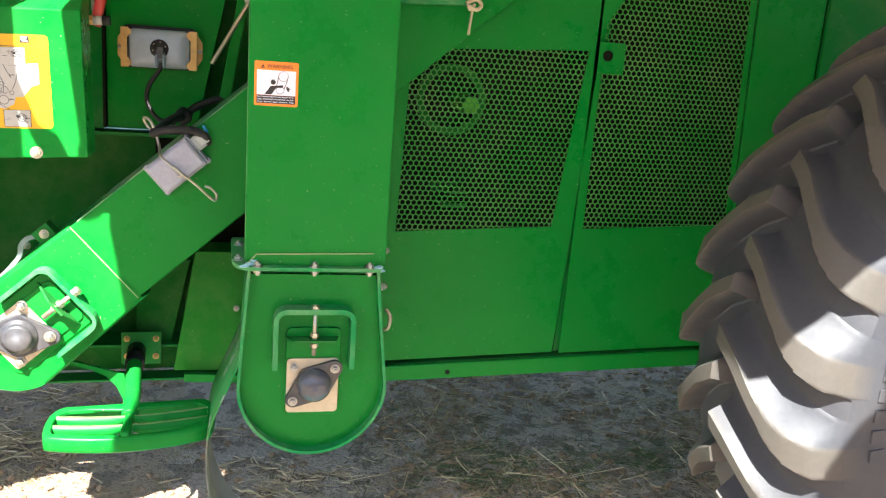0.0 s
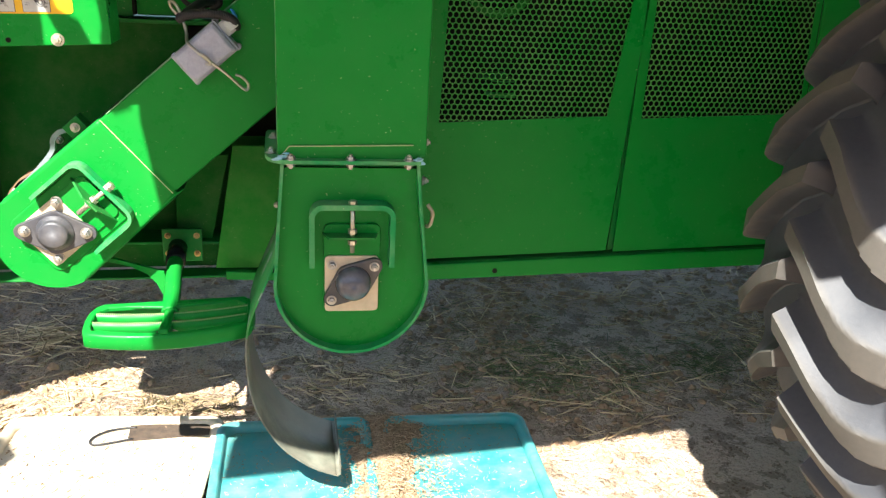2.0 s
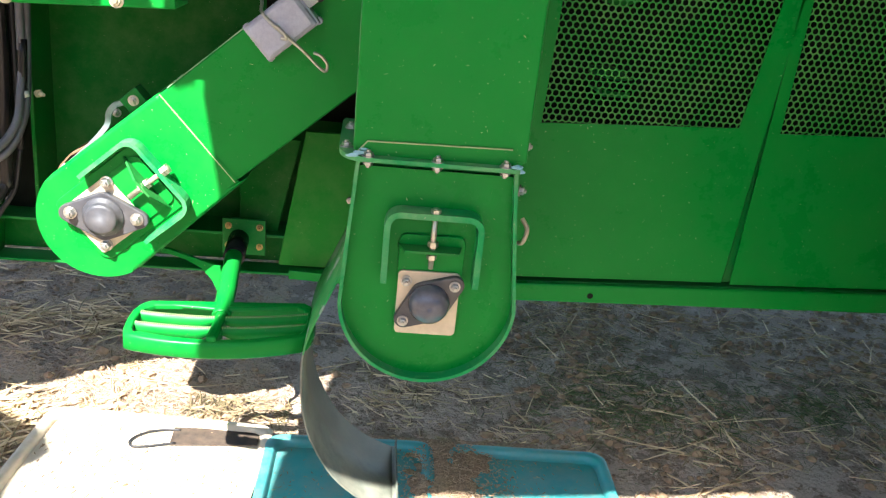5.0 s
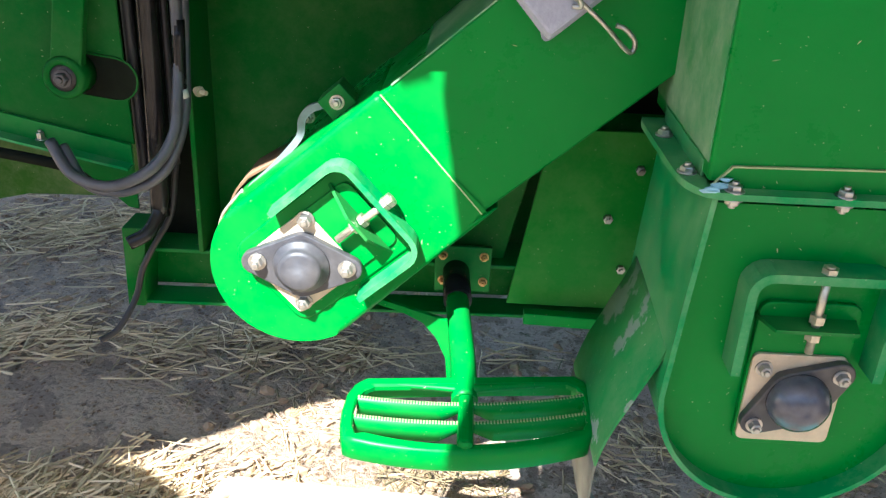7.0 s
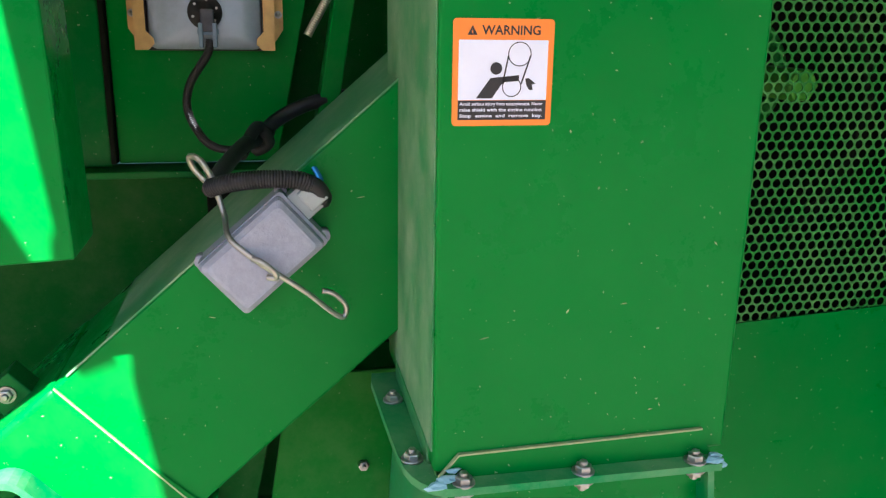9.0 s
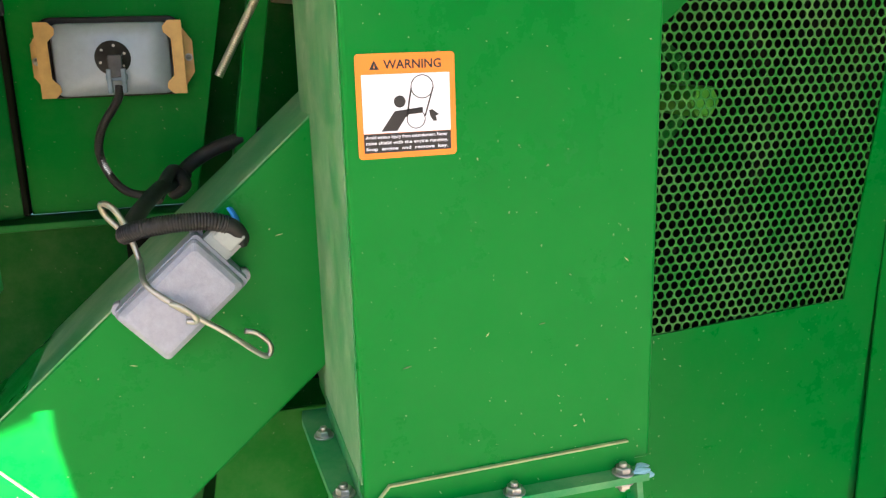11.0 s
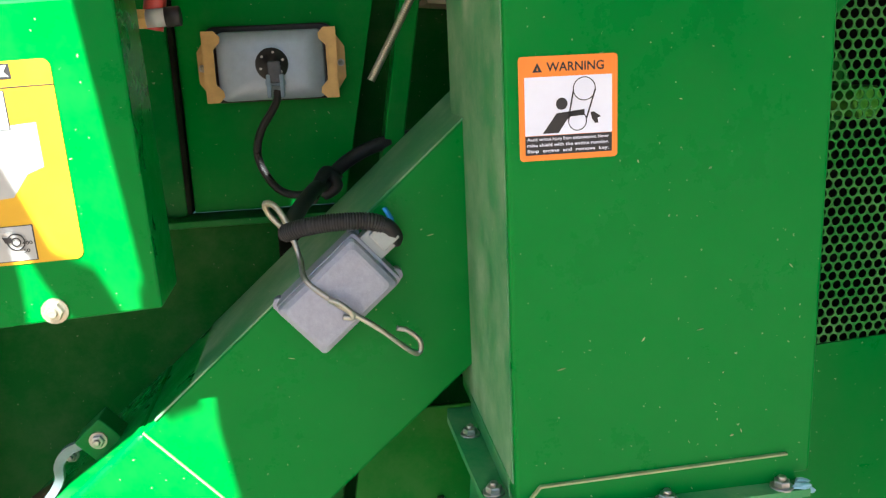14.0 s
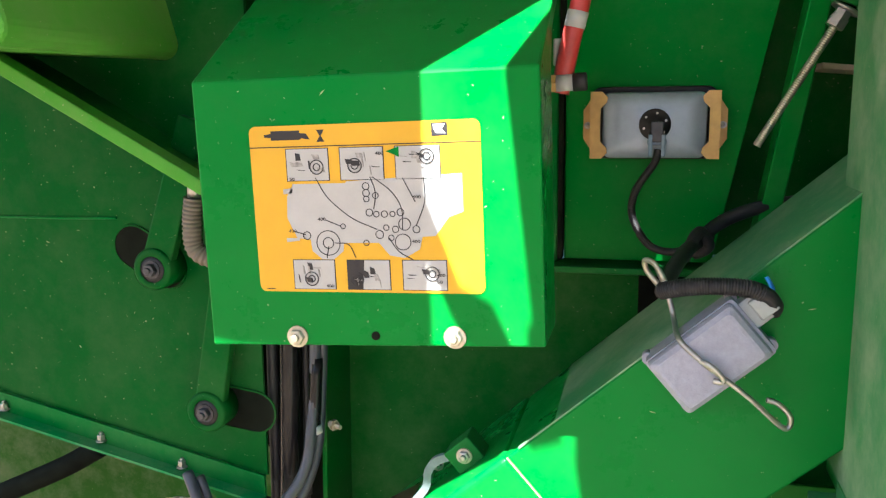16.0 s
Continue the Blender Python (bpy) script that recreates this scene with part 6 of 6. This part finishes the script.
strew("straw_patch", 130, spread(-1.0, -0.25, 1.95, 2.35, 0.5), short, M_STRAW, "straw bits in the sunlit patch", "straw", gh)
strew("straw_patch", 220, heap(0.10, 2.12, 0.12, 0.08), short, M_STRAW, "greenish straw behind the teal trays", "straw", gh, 2.6)


def chaff_mound():
    """Low carpet of chaff lying over the tray rims, ragged at its edge."""
    nx, ny = 70, 90
    vs, fs = [], []
    for j in range(ny + 1):
        for i in range(nx + 1):
            x, y = 0.02 + 0.38 * i / nx, 1.42 + 0.52 * j / ny
            e = 1 - abs(x - 0.180) / 0.105 + 0.55 * noise.noise(Vector((x * 14, y * 9, 2))) + 0.3 * noise.noise(Vector((x * 50, y * 50, 2)))
            e = min(e, (y - 1.44) / 0.05, (1.925 - y) / 0.03)
            z = 0.0035 + 0.032 * ease(e * 0.8) + 0.0025 * noise.noise(Vector((x * 90, y * 90, 5)))
            vs.append((x, y, z))
    for j in range(ny):
        for i in range(nx):
            k = j * (nx + 1) + i
            fs.append((k, k + 1, k + nx + 2, k + nx + 1))
    me = bpy.data.meshes.new("chaff_carpet")
    me.from_pydata(vs, [], fs)
    me.polygons.foreach_set("use_smooth", [True] * len(fs))
    me.materials.append(plain("fine_chaff", (0.26, 0.175, 0.105), 0.95, 0, 0.55, 190, 0, 0.5))
    return me


tagged(new("chaff_carpet", chaff_mound()), "carpet of fine brown chaff spilled between the trays", "chaff", kind="stuff")


def chaff_spot():
    while True:
        x, y = rnd.gauss(0.20, 0.08), rnd.uniform(1.5, 1.90)
        if -0.19 < x < 0.40:
            return x, y


strew("chaff", 2600, chaff_spot, lambda: (rnd.uniform(0.003, 0.011), rnd.uniform(0.0005, 0.0011)), M_CHAFF, "brown chaff and grain spilled over the trays", "chaff", lambda x, y: 0.007 + max(0, 0.031 - abs(x - 0.185) * 0.24))
strew("tray_chaff", 420, spread(-0.68, -0.24, 1.63, 1.92, 0, False), lambda: (rnd.uniform(0.003, 0.012), rnd.uniform(0.0005, 0.0012)), M_CHAFF, "scattered chaff on the cream tray", "chaff", lambda x, y: 0.0082)
strew("chaff_dust", 500, spread(-0.19, 0.52, 1.5, 1.88, 0, False), lambda: (rnd.uniform(0.003, 0.010), rnd.uniform(0.0005, 0.001)), M_CHAFF, "thin chaff on the tray floor", "chaff", lambda x, y: 0.0068)
strew("grass", 1100, heap(0.72, 2.14, 0.16, 0.10), lambda: (rnd.uniform(0.01, 0.045), rnd.uniform(0.0006, 0.0013)), M_GRASS, "thin flattened green grass on the soil", "grass", gh)
strew("grass_tuft", 500, heap(1.24, 2.18, 0.12, 0.08), lambda: (rnd.uniform(0.01, 0.05), rnd.uniform(0.0006, 0.0013)), M_GRASS, "trodden green grass near the tyre", "grass", gh)
strew("grass_scraps", 700, heap(0.62, 2.42, 0.30, 0.16), lambda: (rnd.uniform(0.006, 0.035), rnd.uniform(0.0005, 0.0012)), M_GRASS, "greenish scraps of grass under the shields", "grass", gh)
strew("weeds", 160, spread(-0.42, -0.18, 1.97, 2.06, 0), lambda: (rnd.uniform(0.01, 0.05), rnd.uniform(0.0008, 0.0016)), M_WEED_SHADED, "dry weeds behind the cream tray, darkened for shade", "weeds", lambda x, y: gh(x, y) + rnd.uniform(0, 0.02))


def flecks(parent, base, count, spot, seed):
    """Tiny bits of chaff stuck to a face: spot(u, v) gives a place for two numbers from 0 to 1."""
    r = random.Random(seed)
    vs, fs = [], []
    for _ in range(count):
        c = Vector(spot(r.random(), r.random()))
        a, ln, th = r.uniform(0, math.pi), 0.0007 + 0.0036 * r.random() ** 3, r.uniform(0.0004, 0.0007)
        d, e = Vector((math.cos(a), 0, math.sin(a))) * ln, Vector((-math.sin(a), 0, math.cos(a))) * th
        k = len(vs)
        for y in (0.0003, -0.0006):
            vs.extend([c + q + Vector((0, y, 0)) for q in (d, e, -d, -e)])
        fs.append((k + 4, k + 5, k + 6, k + 7))
        fs.extend([(k + i, k + (i + 1) % 4, k + 4 + (i + 1) % 4, k + 4 + i) for i in range(4)])
    me = bpy.data.meshes.new("chaff_fleck")
    me.from_pydata(vs, [], fs)
    me.materials.append(M_FLECK)
    ob = new("chaff_fleck", me)
    ob.parent = parent
    ob.matrix_parent_inverse = Matrix.Translation(base).inverted()
    ob["kind"] = "stuff"


flecks(elev, elev.location, 60, lambda u, v: (EX0 + 0.01 + u * 0.25, EY0, 0.80 + v * 0.75), 3)
flecks(elev, elev.location, 12, lambda u, v: (-0.03 + u * 0.23, 1.592, 0.44 + v * 0.28), 4)
flecks(tail, (-0.495, 1.83, 0.462), 28, lambda u, v: dg(0.26 + u * 0.65, TAIL_Y, NB + 0.01 + v * (NT - NB - 0.02)), 5)
flecks(bxg, (-0.515, 1.85, 0.94), 16, lambda u, v: (X0 + 0.01 + u * 0.33, YF, ZB + 0.01 + v * 0.25), 6)
flecks(lp, lp.location, 24, lambda u, v: (-1.35 + u * 0.55, LP, 0.80 + v * 0.5), 7)

vs, fs = [], []
ico = B()
bmesh.ops.create_icosphere(ico, subdivisions=1, radius=1.0)
iv, jf = [v.co.copy() for v in ico.verts], [[v.index for v in f.verts] for f in ico.faces]
ico.free()
pick = spread(-2.4, 2.2, 1.4, 4.0, 0.8)
for _ in range(14000):
    x, y = pick()
    r = 0.0018 + 0.012 * rnd.random() ** 4
    sd = rnd.random() * 50
    k = len(vs)
    for c in iv:
        s = r * (1 + 0.8 * noise.noise(c * 1.7 + Vector((sd, 0, 0))))
        vs.append((x + c.x * s * 1.2, y + c.y * s, gh(x, y) + r * 0.15 + c.z * s * 0.8))
    fs.extend([[k + i for i in f] for f in jf])
me = bpy.data.meshes.new("clods")
me.from_pydata(vs, [], fs)
me.materials.append(M_CLOD)
tagged(new("clods", me), "small crumbs and clods of dry earth", "soil clods", kind="stuff")
